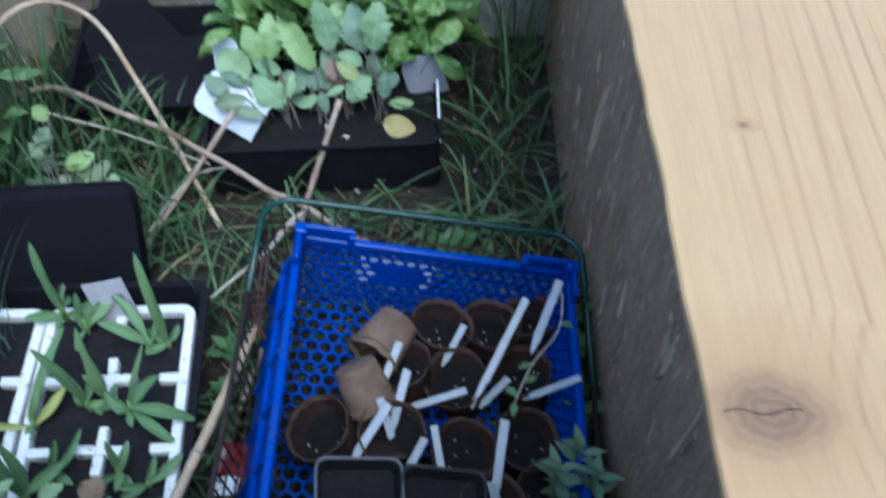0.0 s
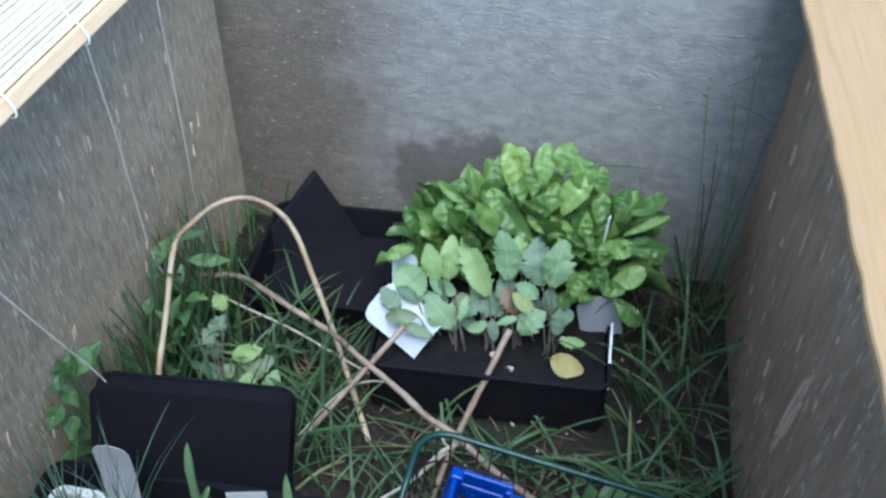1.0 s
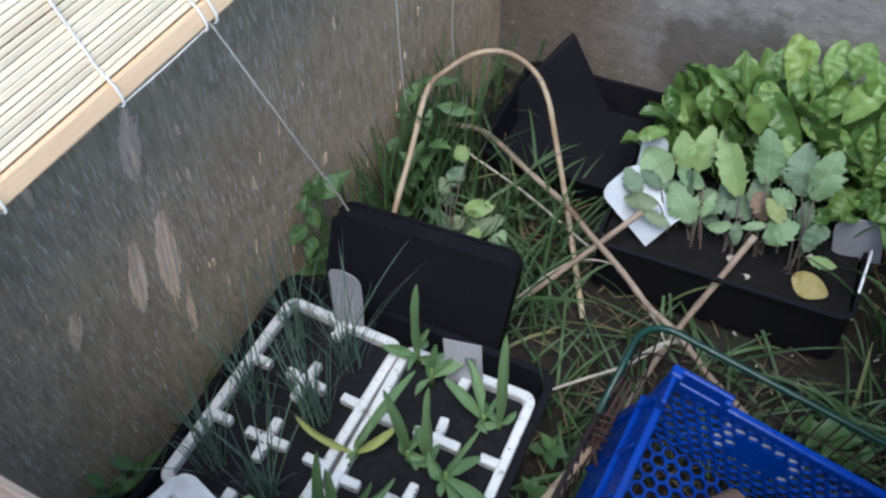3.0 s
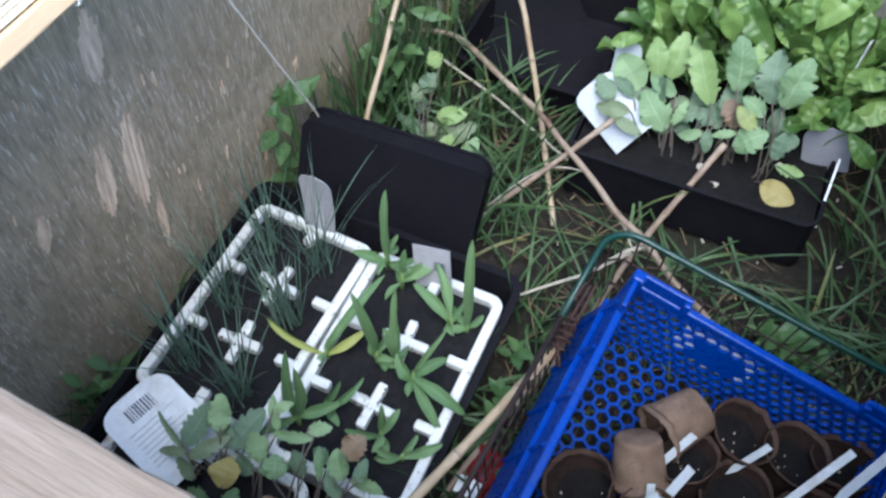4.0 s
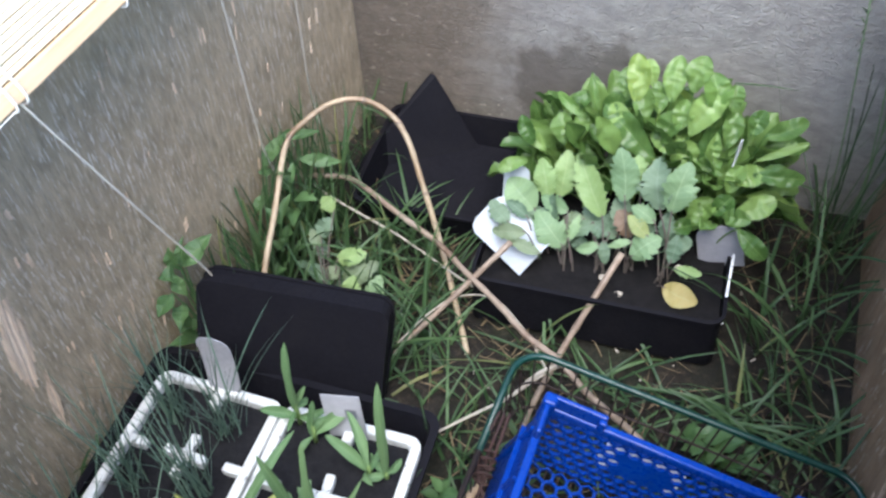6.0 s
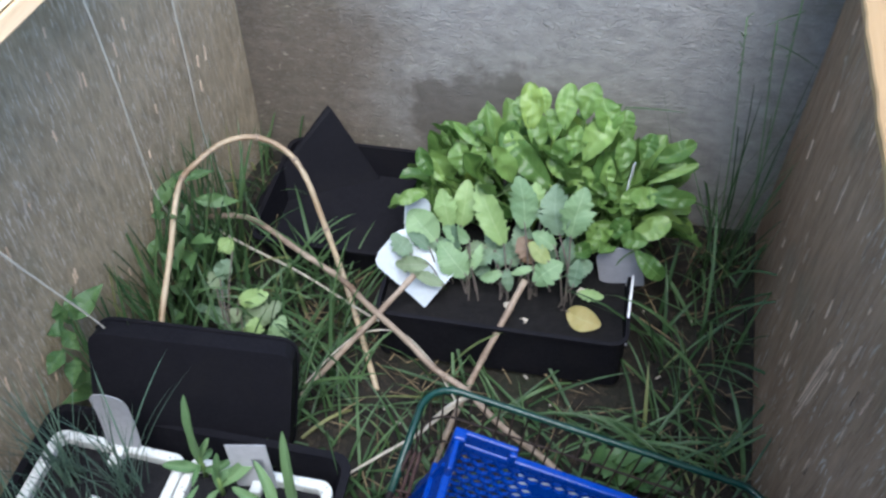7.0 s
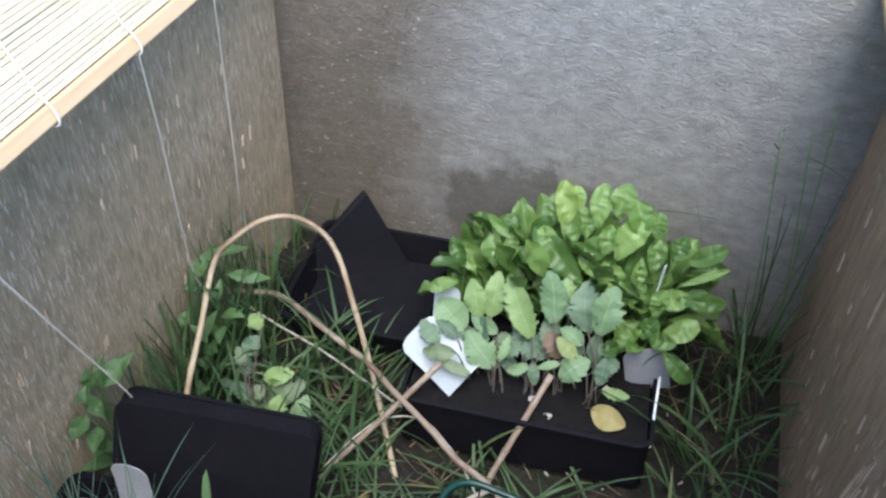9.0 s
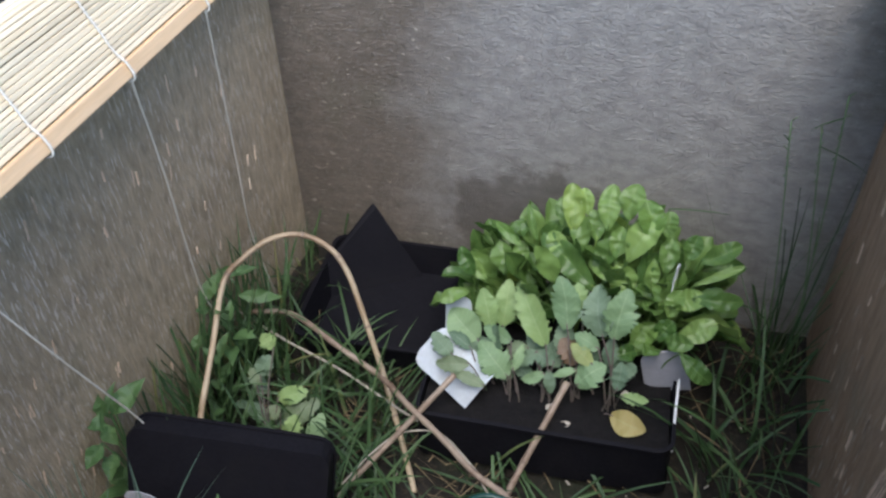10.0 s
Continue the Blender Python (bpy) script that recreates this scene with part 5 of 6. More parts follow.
tag("plant_label", "bent white label behind the kale leaves", (0.252, -0.170, 0.131), (0.258, -0.205, 0.075), (1, 0.3, 0.1), 0.026, DULL_LABEL, curl=0.10, corner=0.45)
tag("plant_label", "grey trapezoid label in the trough's end", (0.4535, -0.172, 0.110), (0.4665, -0.168, 0.052), (1, 0.1, 0.1), 0.044, GREY_LABEL, corner=0.4)
tag("plant_label", "thin white plastic label leaning in the trough", (0.4735, -0.182, 0.088), (0.477, -0.244, 0.056), (1, 0.1, 0.0), 0.0022)
tag("plant_label", "narrow white label among the chard leaves", (0.455, -0.118, 0.175), (0.452, -0.132, 0.12), (0.3, 1, 0), 0.008)
POT_LABELS = (
    ((0.441, -0.517, 0.109), (0.426, -0.541, 0.078)),
    ((0.448, -0.543, 0.110), (0.438, -0.569, 0.078)),
    ((0.495, -0.496, 0.102), (0.484, -0.507, 0.078)),
    ((0.546, -0.484, 0.125), (0.509, -0.544, 0.078)),
    ((0.578, -0.458, 0.114), (0.561, -0.491, 0.078)),
    ((0.495, -0.561, 0.110), (0.458, -0.558, 0.078)),
    ((0.426, -0.565, 0.103), (0.433, -0.579, 0.078)),
    ((0.434, -0.575, 0.113), (0.410, -0.598, 0.078)),
    ((0.469, -0.590, 0.107), (0.475, -0.611, 0.078)),
    ((0.462, -0.601, 0.108), (0.447, -0.619, 0.078)),
    ((0.524, -0.589, 0.115), (0.519, -0.623, 0.078)),
    ((0.588, -0.548, 0.108), (0.558, -0.547, 0.078)),
    ((0.530, -0.545, 0.100), (0.517, -0.550, 0.078)),
    ((0.513, -0.633, 0.100), (0.518, -0.643, 0.078)),
)
for k, (a, b) in enumerate(POT_LABELS):
    d = Vector(b) - Vector(a)
    tag("pot_label", "narrow white plastic plant label pushed into a fibre pot", a, Vector(b) + d.normalized() * 0.018, d.cross(Vector((-0.02, -0.35, 0.65))) + Vector((0, 0, (0.012, -0.015, 0.006)[k % 3])), (0.0062, 0.0072, 0.0056)[k % 3], DULL_LABEL, pointed=True, rounded=False, group="pot labels")


# ---- wire basket and blue crate ----
def frame_at(corner_l, corner_r, depth):
    """A frame on the middle of a tilted far edge: x along it, y away from the camera, z up from the base."""
    l, r = Vector(corner_l), Vector(corner_r)
    x = (r - l).normalized()
    y = Vector((-x.y, x.x, 0)).normalized()
    z = x.cross(y)
    m = Matrix((x, y, z)).transposed().to_4x4()
    m.translation = (l + r) / 2 - z * depth
    return m, (r - l).length


basket_m, bw = frame_at((0.316, -0.370, 0.117), (0.610, -0.379, 0.071), 0.066)
basket = thing("wire_basket", "green plastic-coated wire basket holding the blue crate", "basket")


def rounded_rect(hw, y0, y1, r, z, n=6):
    out = []
    for cx, cy, a0 in ((hw - r, y1 - r, 0), (-hw + r, y1 - r, 90), (-hw + r, y0 + r, 180), (hw - r, y0 + r, 270)):
        for k in range(n + 1):
            a = radians(a0 + 90 * k / n)
            out.append(Vector((cx + r * math.cos(a), cy + r * math.sin(a), z)))
    return out


BL = 0.375
rim_loop = rounded_rect(bw / 2, -BL, 0.0, 0.028, 0.066)
coated = [p for p in rim_loop if p.y > -0.06]
worn = [p for p in rim_loop if p.y <= -0.06]
join_l, join_r = Vector((-bw / 2, -0.105, 0.066)), Vector((bw / 2, -0.16, 0.066))
bm = bmesh.new()
tube(bm, [join_r, *coated, join_l], 0.0031, 10)
part("rim", bm, GREEN_WIRE, basket, "thick green coated rim wire", smooth=True)
bm = bmesh.new()
tube(bm, [join_l, *worn, join_r], 0.0024, 8)
part("worn_rim", bm, DARK_WIRE, basket, "bare rusty rim wire", smooth=True)
base_loop = rounded_rect(bw / 2 - 0.012, -BL + 0.012, -0.012, 0.02, 0.0)
mid_loop = rounded_rect(bw / 2 - 0.006, -BL + 0.006, -0.006, 0.024, 0.033)
for lp in (mid_loop, base_loop):
    bm = bmesh.new()
    tube(bm, lp + lp[:2], 0.0011, 6, caps=False)
    part("hoop", bm, DARK_WIRE, basket, smooth=True)


def along(loop, step):
    out, acc = [], 0.0
    for a, b in zip(loop, loop[1:] + loop[:1]):
        seg = (b - a).length
        while acc < seg:
            out.append(a.lerp(b, acc / seg))
            acc += step
        acc -= seg
    return out


uprights = along(rim_loop, 0.0125)
for p in uprights:
    q = Vector((p.x * (bw / 2 - 0.012) / (bw / 2), (p.y + BL / 2) * (BL / 2 - 0.012) / (BL / 2) - BL / 2, 0.0))
    bm = bmesh.new()
    tube(bm, [p, (p + q) / 2 + Vector((0, 0, -0.001)), q], 0.0009, 5)
    part("upright", bm, DARK_WIRE, basket)
for k in range(1, 24):
    x = -bw / 2 + 0.012 + (bw - 0.024) * k / 24
    bm = bmesh.new()
    tube(bm, [(x, -BL + 0.012, 0), (x, -0.012, 0)], 0.0009, 5)
    part("base_wire", bm, DARK_WIRE, basket)
# folded wire handle hanging on the left side, bent back on itself
into = basket_m.inverted()
for k, (dx, dz) in enumerate(((0.0, 0.0), (0.004, 0.003), (-0.004, 0.002))):
    line = [(0.323 + dx, -0.440, 0.122 + dz), (0.320 + dx * 1.4, -0.462, 0.112 + dz), (0.318 + dx, -0.480, 0.094 + dz), (0.322 - dx, -0.496 - 0.002 * k, 0.080 + dz)]
    bm = bmesh.new()
    tube(bm, smooth_path([into @ Vector(p) for p in line], 5), 0.0014, 6)
    part("handle_wire", bm, RUST, basket, "rusty red-brown folded handle wire", smooth=True)
for k in range(2):
    mid = Vector((0.319, -0.468 - 0.009 * k, 0.106 - 0.009 * k))
    bm = bmesh.new()
    tube(bm, [into @ (mid + Vector((0.0075 * math.cos(a * 0.7), -0.0007 * a, 0.0065 * math.sin(a * 0.7)))) for a in range(18)], 0.0012, 5)
    part("handle_coil", bm, RUST, basket, "rusty red-brown wire coil", smooth=True)
basket.matrix_basis = basket_m

CH = 0.092
crate_m, cw_ = frame_at((0.352, -0.428, 0.143), (0.594, -0.433, 0.096), CH)
CL = 0.315
crate = thing("blue_crate", "bright blue perforated plastic crate standing in the wire basket", "crate")


def honeycomb(origin, ax, ay, w, h, pitch, keep=None, thick=0.0032, fill=0.79):
    """A sheet with six-sided holes, in the plane of ax and ay from the origin; keep: where it stays solid."""
    bm = bmesh.new()
    ax, ay = Vector(ax).normalized(), Vector(ay).normalized()
    nor = ax.cross(ay)
    origin = Vector(origin)
    rp = pitch * math.sqrt(3) / 2
    rows, cols = max(1, int(round(h / rp))), max(1, int(round(w / pitch)))
    sx, sy = w / (cols + 0.5) / pitch, h / (rows + 1 / 3) / rp
    R = pitch / math.sqrt(3)

    def pt(x, y, z):
        return bm.verts.new(origin + ax * min(max(x, 0), w) + ay * min(max(y, 0), h) + nor * z)

    for j in range(rows):
        for i in range(cols):
            cx, cy = (i + 0.5 + 0.5 * (j % 2)) * pitch * sx, (j + 2 / 3) * rp * sy
            solid = keep and keep(cx, cy)
            out = [(cx + R * sx * math.cos(radians(60 * k + 30)), cy + R * sy * math.sin(radians(60 * k + 30))) for k in range(6)]
            if solid:
                for z in (0, -thick):
                    bm.faces.new([pt(x, y, z) for x, y in out])
                continue
            inn = [(cx + fill * R * sx * math.cos(radians(60 * k + 30)), cy + fill * R * sy * math.sin(radians(60 * k + 30))) for k in range(6)]
            for z in (0, -thick):
                o = [pt(x, y, z) for x, y in out]
                q = [pt(x, y, z) for x, y in inn]
                for k in range(6):
                    bm.faces.new((o[k], o[(k + 1) % 6], q[(k + 1) % 6], q[k]))
                if z == 0:
                    front = q
            for k in range(6):
                a, b = front[k], front[(k + 1) % 6]
                c, d = q[(k + 1) % 6], q[k]
                bm.faces.new((a, b, c, d))
    bmesh.ops.remove_doubles(bm, verts=bm.verts, dist=1e-5)
    bmesh.ops.recalc_face_normals(bm, faces=bm.faces)
    return bm


W2 = cw_ / 2
INS = 0.009
wall_h = CH - 0.010
part("far_side", honeycomb((-W2 + INS, -INS, 0.004), (1, 0, 0), (0, 0.06, 1), 2 * W2 - 2 * INS, wall_h, 0.0115, lambda x, y: abs(x - W2 + INS + 0.03) < 0.022 and 0.03 < y < 0.062), BLUE, crate)
part("near_side", honeycomb((-W2 + INS, -CL + INS, 0.004), (1, 0, 0), (0, -0.06, 1), 2 * W2 - 2 * INS, wall_h, 0.0115, lambda x, y: y > wall_h - 0.012), BLUE, crate)
part("long_side", honeycomb((-W2 + INS, -CL + INS, 0.004), (0, 1, 0), (-0.06, 0, 1), CL - 2 * INS, wall_h, 0.0115), BLUE, crate)
part("long_side", honeycomb((W2 - INS, -CL + INS, 0.004), (0, 1, 0), (0.06, 0, 1), CL - 2 * INS, wall_h, 0.0115), BLUE, crate)
part("base", honeycomb((-W2 + INS, -CL + INS, 0.004), (1, 0, 0), (0, 1, 0), 2 * W2 - 2 * INS, CL - 2 * INS, 0.0125), BLUE, crate)
for name, size, at in (("far_rim", (2 * W2 - 0.01, 0.007, 0.010), (0, -0.0035, CH - 0.005)), ("near_rim", (2 * W2 - 0.01, 0.007, 0.010), (0, -CL + 0.0035, CH - 0.005)),
                       ("side_rim", (0.007, CL - 0.014, 0.008), (-W2 + 0.0035, -CL / 2, CH - 0.004)), ("side_rim", (0.007, CL - 0.014, 0.008), (W2 - 0.0035, -CL / 2, CH - 0.004))):
    bm = bmesh.new()
    box(bm, size, Matrix.Translation(at), 0.0018)
    part(name, bm, BLUE, crate, smooth=False)
for sx in (-1, 1):
    for y, sy in ((-0.002, -1), (-CL + 0.002, 1)):
        bm = bmesh.new()
        x = sx * (W2 - 0.004)
        box(bm, (0.011, 0.011, CH + 0.014), Matrix.Translation((x, y + sy * 0.004, (CH + 0.014) / 2)), 0.0022)
        box(bm, (0.047, 0.0045, 0.016), Matrix.Translation((x - sx * 0.022, y + sy * 0.001, CH + 0.006)), 0.0016)
        box(bm, (0.0045, 0.034, 0.014), Matrix.Translation((x + sx * 0.001, y + sy * 0.017, CH + 0.005)), 0.0016)
        box(bm, (0.006, 0.006, 0.014), Matrix.Translation((x - sx * 0.043, y + sy * 0.004, CH + 0.004)), 0.0014)
        part("corner_post", bm, BLUE, crate, "raised stacking corner")
for sx in (-1, 1):
    lean_out = Matrix.Translation((sx * (W2 + 0.0055), -CL / 2, CH * 0.47)) @ Matrix.Rotation(radians(-sx * 11), 4, "Y")
    bm = bmesh.new()
    box(bm, (0.0025, CL - 0.016, CH * 0.9), lean_out, 0.0008, 1)
    skin = part("outer_skin", bm, BLUE, crate, "smooth outer side of the crate")
    for q in range(7):
        bm = bmesh.new()
        box(bm, (0.005, 0.0035, CH * 0.86), lean_out @ Matrix.Translation((sx * 0.002, (q - 3) * 0.045, 0)), 0.001, 1)
        part("stiffener", bm, BLUE, skin)
    bm = bmesh.new()
    box(bm, (0.006, CL - 0.02, 0.004), lean_out @ Matrix.Translation((sx * 0.002, 0, 0.012)), 0.001, 1)
    part("stiffener", bm, BLUE, skin)
for k in range(5):
    y = -0.035 - k * 0.06
    bm = bmesh.new()
    box(bm, (0.006, 0.005, CH - 0.012), Matrix.Translation((-W2 + 0.0065 - 0.004, y, (CH - 0.012) / 2)), 0.0012)
    part("side_rib", bm, BLUE, crate)
    bm = bmesh.new()
    box(bm, (0.006, 0.005, CH - 0.012), Matrix.Translation((W2 - 0.0065 + 0.004, y, (CH - 0.012) / 2)), 0.0012)
    part("side_rib", bm, BLUE, crate)
# added pale sheet behind the solid panel, stands for light in the holes
bm = bmesh.new()
n = 30
front, back = [], []
for q in range(n):
    a = 2 * math.pi * q / n
    fx = 1 / max(abs(math.cos(a)), abs(math.sin(a)), 0.8)
    tear = 1 + 0.12 * noise.noise(Vector((3 * math.cos(a), 3 * math.sin(a), 4.2)))
    x, z = -0.03 + 0.033 * fx * tear * math.cos(a), 0.050 + 0.0225 * fx * tear * math.sin(a)
    y = -INS + 0.0042 + 0.06 * (z - 0.004)
    front.append(bm.verts.new((x, y, z)))
    back.append(bm.verts.new((x, y + 0.0004, z)))
bm.faces.new(front)
bm.faces.new(back[::-1])
for q in range(n):
    bm.faces.new((front[q], back[q], back[(q + 1) % n], front[(q + 1) % n]))
part("pale_backing", bm, LABEL, crate, "added pale ragged sheet that stands for light in the crate's holes")
crate.matrix_basis = crate_m


# ---- pots in the crate ----
def fibre_pot(m, label, fill=True, dry=False, seed=0, r=0.0275, h=0.047):
    root = thing("fibre_pot", label, "plant pot", group="fibre pots")
    bm = bmesh.new()
    lathe(bm, [(0.001, 0.0), (0.018, 0.0), (0.0205, 0.001), (0.0215, 0.003), (r - 0.0022, h - 0.006), (r - 0.0026, h - 0.004), (0.0195, 0.004), (0.001, 0.004)], 40, m, 0.07)
    bm.transform(m.inverted())
    part("wall", bm, PEAT_DRY if dry else PEAT, root, smooth=True)
    bm = bmesh.new()
    lathe(bm, [(r - 0.0025, h - 0.007), (r - 0.0016, h - 0.0072), (r - 0.0004, h - 0.003), (r + 0.0002, h), (r - 0.0009, h + 0.0005), (r - 0.0025, h - 0.007)], 40, m, 0.07)
    bm.transform(m.inverted())
    part("rim", bm, PEAT_DRY if dry else PEAT_RIM, root, "paler frayed rim", smooth=True)
    if fill:
        rng = random.Random(seed)
        bm = bmesh.new()
        z = h - 0.021
        rr = 0.0195 + (r - 0.0215) * (z / h) + 0.001
        mid = bm.verts.new((0, 0, z + 0.002))
        rings = []
        for ring in (0.4, 0.75, 1.0):
            rings.append([bm.verts.new((rr * ring * math.cos(a), rr * ring * math.sin(a), z + rng.uniform(-0.0016, 0.0016))) for a in (2 * math.pi * q / 18 for q in range(18))])
        for q in range(18):
            bm.faces.new((mid, rings[0][q], rings[0][(q + 1) % 18]))
            for a, b in zip(rings, rings[1:]):
                bm.faces.new((a[q], b[q], b[(q + 1) % 18], a[(q + 1) % 18]))
        fill_part = part("compost", bm, DARK_COMPOST, root, "dark moist compost", smooth=True)
        bm = bmesh.new()
        for q in range(rng.randint(4, 7)):
            a, d = rng.uniform(0, 6.28), rng.uniform(0, rr * 0.85)
            bmesh.ops.create_icosphere(bm, subdivisions=1, radius=rng.uniform(0.0005, 0.0012), matrix=Matrix.Translation((d * math.cos(a), d * math.sin(a), z + 0.0015)))
        tagged(part("perlite_grain", bm, CHIP, fill_part, "pale grains on the compost"), kind="stuff")
    root.matrix_basis = m
    return root


def crate_floor(x):
    """Height of the tilted crate floor."""
    return 0.056 - (x - 0.36) * 0.197


for k, (x, y, tx, ty) in enumerate(((0.478, -0.492, -8, 12), (0.527, -0.486, -3, 8), (0.570, -0.478, -8, 16), (0.562, -0.532, -4, 14), (0.458, -0.534, 2, 14), (0.505, -0.532, -4, 10), (0.405, -0.588, 14, 18), (0.448, -0.582, 0, 12), (0.497, -0.592, -2, 16), (0.548, -0.582, 0, 12), (0.517, -0.646, 0, 12), (0.566, -0.636, 0, 12))):
    z = crate_floor(x)
    fibre_pot(pose(x - 0.010, y + 0.003, z + 0.004, tx, ty, 37 * k), "brown fibre pot of compost standing in the blue crate" if k != 6 else "brown fibre pot of compost leaning in the blue crate", seed=600 + k)
def tipped(rim, way, size=1.0):
    """A pot's pose from its rim's middle and the way that its mouth faces."""
    way = Vector(way).normalized()
    return Matrix.Translation(Vector(rim) - way * 0.047 * size) @ way.to_track_quat("Z", "Y").to_matrix().to_4x4() @ Matrix.Scale(size, 4)


fibre_pot(tipped((0.417, -0.518, 0.084), (-0.5, -0.8, -0.06), 0.9), "empty pale fibre pot lying tipped on its side", fill=False, dry=True)
fibre_pot(tipped((0.419, -0.558, 0.074), (0.36, -0.6, -0.7), 0.84), "empty pale fibre pot lying upside down", fill=False, dry=True)
fibre_pot(tipped((0.438, -0.622, 0.062), (0.5, -0.75, 0.3)), "damp brown fibre pot lying on its side", fill=False)


def square_pot(m, label, rim_material, w=0.062, h=0.055):
    root = thing("square_pot", label, "plant pot", group="square pots")
    bm = bmesh.new()
    prof = [(0.36, 0.0, 0), (0.5, h, 0), (0.53, h, 0), (0.52, h, 0), (0.52, h - 0.004, 0), (0.528, h - 0.004, 0), (0.528, h + 0.0012, 0), (0.50, h + 0.0012, 0), (0.35, 0.002, 0)]
    rings = []
    for f, z, _ in prof:
        ring = []
        for cx, cy, a0 in ((1, 1, 0), (-1, 1, 90), (-1, -1, 180), (1, -1, 270)):
            for q in range(4):
                a = radians(a0 + 30 * q)
                ring.append(bm.verts.new((cx * (f * w - 0.007) + 0.007 * math.cos(a), cy * (f * w - 0.007) + 0.007 * math.sin(a), z)))
        rings.append(ring)
    for a, b in zip(rings, rings[1:]):
        for q in range(16):
            bm.faces.new((a[q], a[(q + 1) % 16], b[(q + 1) % 16], b[q]))
    bm.faces.new(rings[0][::-1])
    part("wall", bm, POT_BLACK, root)
    bm = bmesh.new()
    loop = rounded_rect(0.527 * w, -0.527 * w, 0.527 * w, 0.008, h + 0.0008, 4)
    tube(bm, loop + loop[:2], 0.0011, 6, caps=False)
    part("rim", bm, rim_material, root, "rolled rim along the pot's top", smooth=True)
    bm = bmesh.new()
    z = h - 0.012
    mid = bm.verts.new((0, 0, z))
    ring = [bm.verts.new((0.46 * w * cx, 0.46 * w * cy, z + 0.001 * math.sin(5 * cx + 3 * cy))) for cx, cy in ((1, 1), (0, 1), (-1, 1), (-1, 0), (-1, -1), (0, -1), (1, -1), (1, 0))]
    for q in range(8):
        bm.faces.new((mid, ring[q], ring[(q + 1) % 8]))
    part("compost", bm, COMPOST, root, "dark compost")
    root.matrix_basis = m
    return root


square_pot(pose(0.404, -0.650, crate_floor(0.404) + 0.004, 0, 11.0, 4), "square black plastic pot with a grey rim", GREY_RIM)
square_pot(pose(0.466, -0.652, crate_floor(0.466) + 0.004, 0, 11.0, -2), "square black plastic pot of compost in the crate", POT_BLACK)


# ---- canes and stalks ----
def cane(name, label, pts, r0, r1, material, knots=(), category="cane", sides=9):
    path = smooth_path(pts, 8)
    root = thing(name, label, category, path[-1])
    n = len(path)
    radii = [r0 + (r1 - r0) * i / (n - 1) for i in range(n)]
    bm = bmesh.new()
    tube(bm, path, [r * (1 + 0.06 * math.sin(i * 1.7)) for i, r in enumerate(radii)], sides)
    stem = part("stalk", bm, material, root, smooth=True)
    for k in knots:
        i = int(k * (n - 1))
        i = min(max(i, 1), n - 2)
        way = (path[i + 1] - path[i - 1]).normalized() * 0.0016
        bm = bmesh.new()
        tube(bm, [path[i] - way, path[i], path[i] + way], [radii[i] * 1.02, radii[i] * 1.28, radii[i] * 1.02], sides)
        part("node", bm, STALK, stem, "darker swollen joint", smooth=True)
    return root


cane("bent_cane", "dry tan stalk bent over into an arch", [(0.058, -0.372, 0.02), (0.052, -0.355, 0.08), (0.040, -0.291, 0.12), (0.028, -0.233, 0.15), (0.040, -0.210, 0.165), (0.059, -0.182, 0.172), (0.086, -0.166, 0.170), (0.114, -0.163, 0.155), (0.135, -0.173, 0.135), (0.154, -0.190, 0.100), (0.184, -0.222, 0.050), (0.214, -0.265, 0.020), (0.248, -0.320, 0.005)], 0.0030, 0.0030, CANE, (0.28, 0.5, 0.62, 0.78, 0.9))
cane("bent_stalk", "grey-brown dry stalk curving down to the ground", [(0.002, -0.197, 0.04), (0.018, -0.196, 0.066), (0.036, -0.195, 0.075), (0.075, -0.192, 0.077), (0.133, -0.214, 0.068), (0.190, -0.240, 0.066), (0.228, -0.270, 0.072), (0.272, -0.300, 0.074), (0.309, -0.325, 0.070), (0.341, -0.338, 0.066), (0.379, -0.360, 0.055), (0.420, -0.374, 0.040), (0.460, -0.392, 0.025)], 0.0028, 0.0032, STALK, (0.45, 0.7))
cane("thin_stalk", "thin pale dry stem beside the bent stalk", [(-0.006, -0.184, 0.06), (0.064, -0.205, 0.050), (0.137, -0.225, 0.045), (0.210, -0.253, 0.040), (0.269, -0.273, 0.033), (0.318, -0.306, 0.025)], 0.0013, 0.0012, RAFFIA)
cane("cane_offcut", "short dry brown cane resting on the trough", [(0.268, -0.244, 0.100), (0.229, -0.289, 0.060), (0.190, -0.340, 0.026), (0.182, -0.352, 0.018)], 0.0030, 0.0027, STALK, (0.5,))
cane("cane_offcut", "split brown cane leaning on the trough's edge", [(0.3715, -0.213, 0.086), (0.355, -0.262, 0.060), (0.339, -0.305, 0.030), (0.327, -0.36, 0.012), (0.322, -0.41, 0.006)], 0.0033, 0.0030, STALK, (0.4,))
cane("bamboo_cane", "straight dry bamboo cane lying beside the wire basket", [(0.317, -0.476, 0.074), (0.3138, -0.494, 0.082), (0.3050, -0.5357, 0.0905), (0.2976, -0.572, 0.0965), (0.285, -0.627, 0.1045), (0.268, -0.70, 0.115)], 0.0036, 0.0042, CANE, (0.1, 0.42, 0.75))
cane("bamboo_cane", "dry cane half hidden under the seed tray's edge", [(0.312, -0.46, 0.012), (0.296, -0.53, 0.012), (0.283, -0.60, 0.012), (0.276, -0.68, 0.012)], 0.003, 0.003, STALK, (0.5,))
cane("raffia_strand", "flat pale raffia strand by the basket's corner", [(0.250, -0.424, 0.02), (0.280, -0.400, 0.032), (0.305, -0.381, 0.042), (0.322, -0.362, 0.05), (0.338, -0.341, 0.052)], 0.0012, 0.0022, RAFFIA, category="raffia")
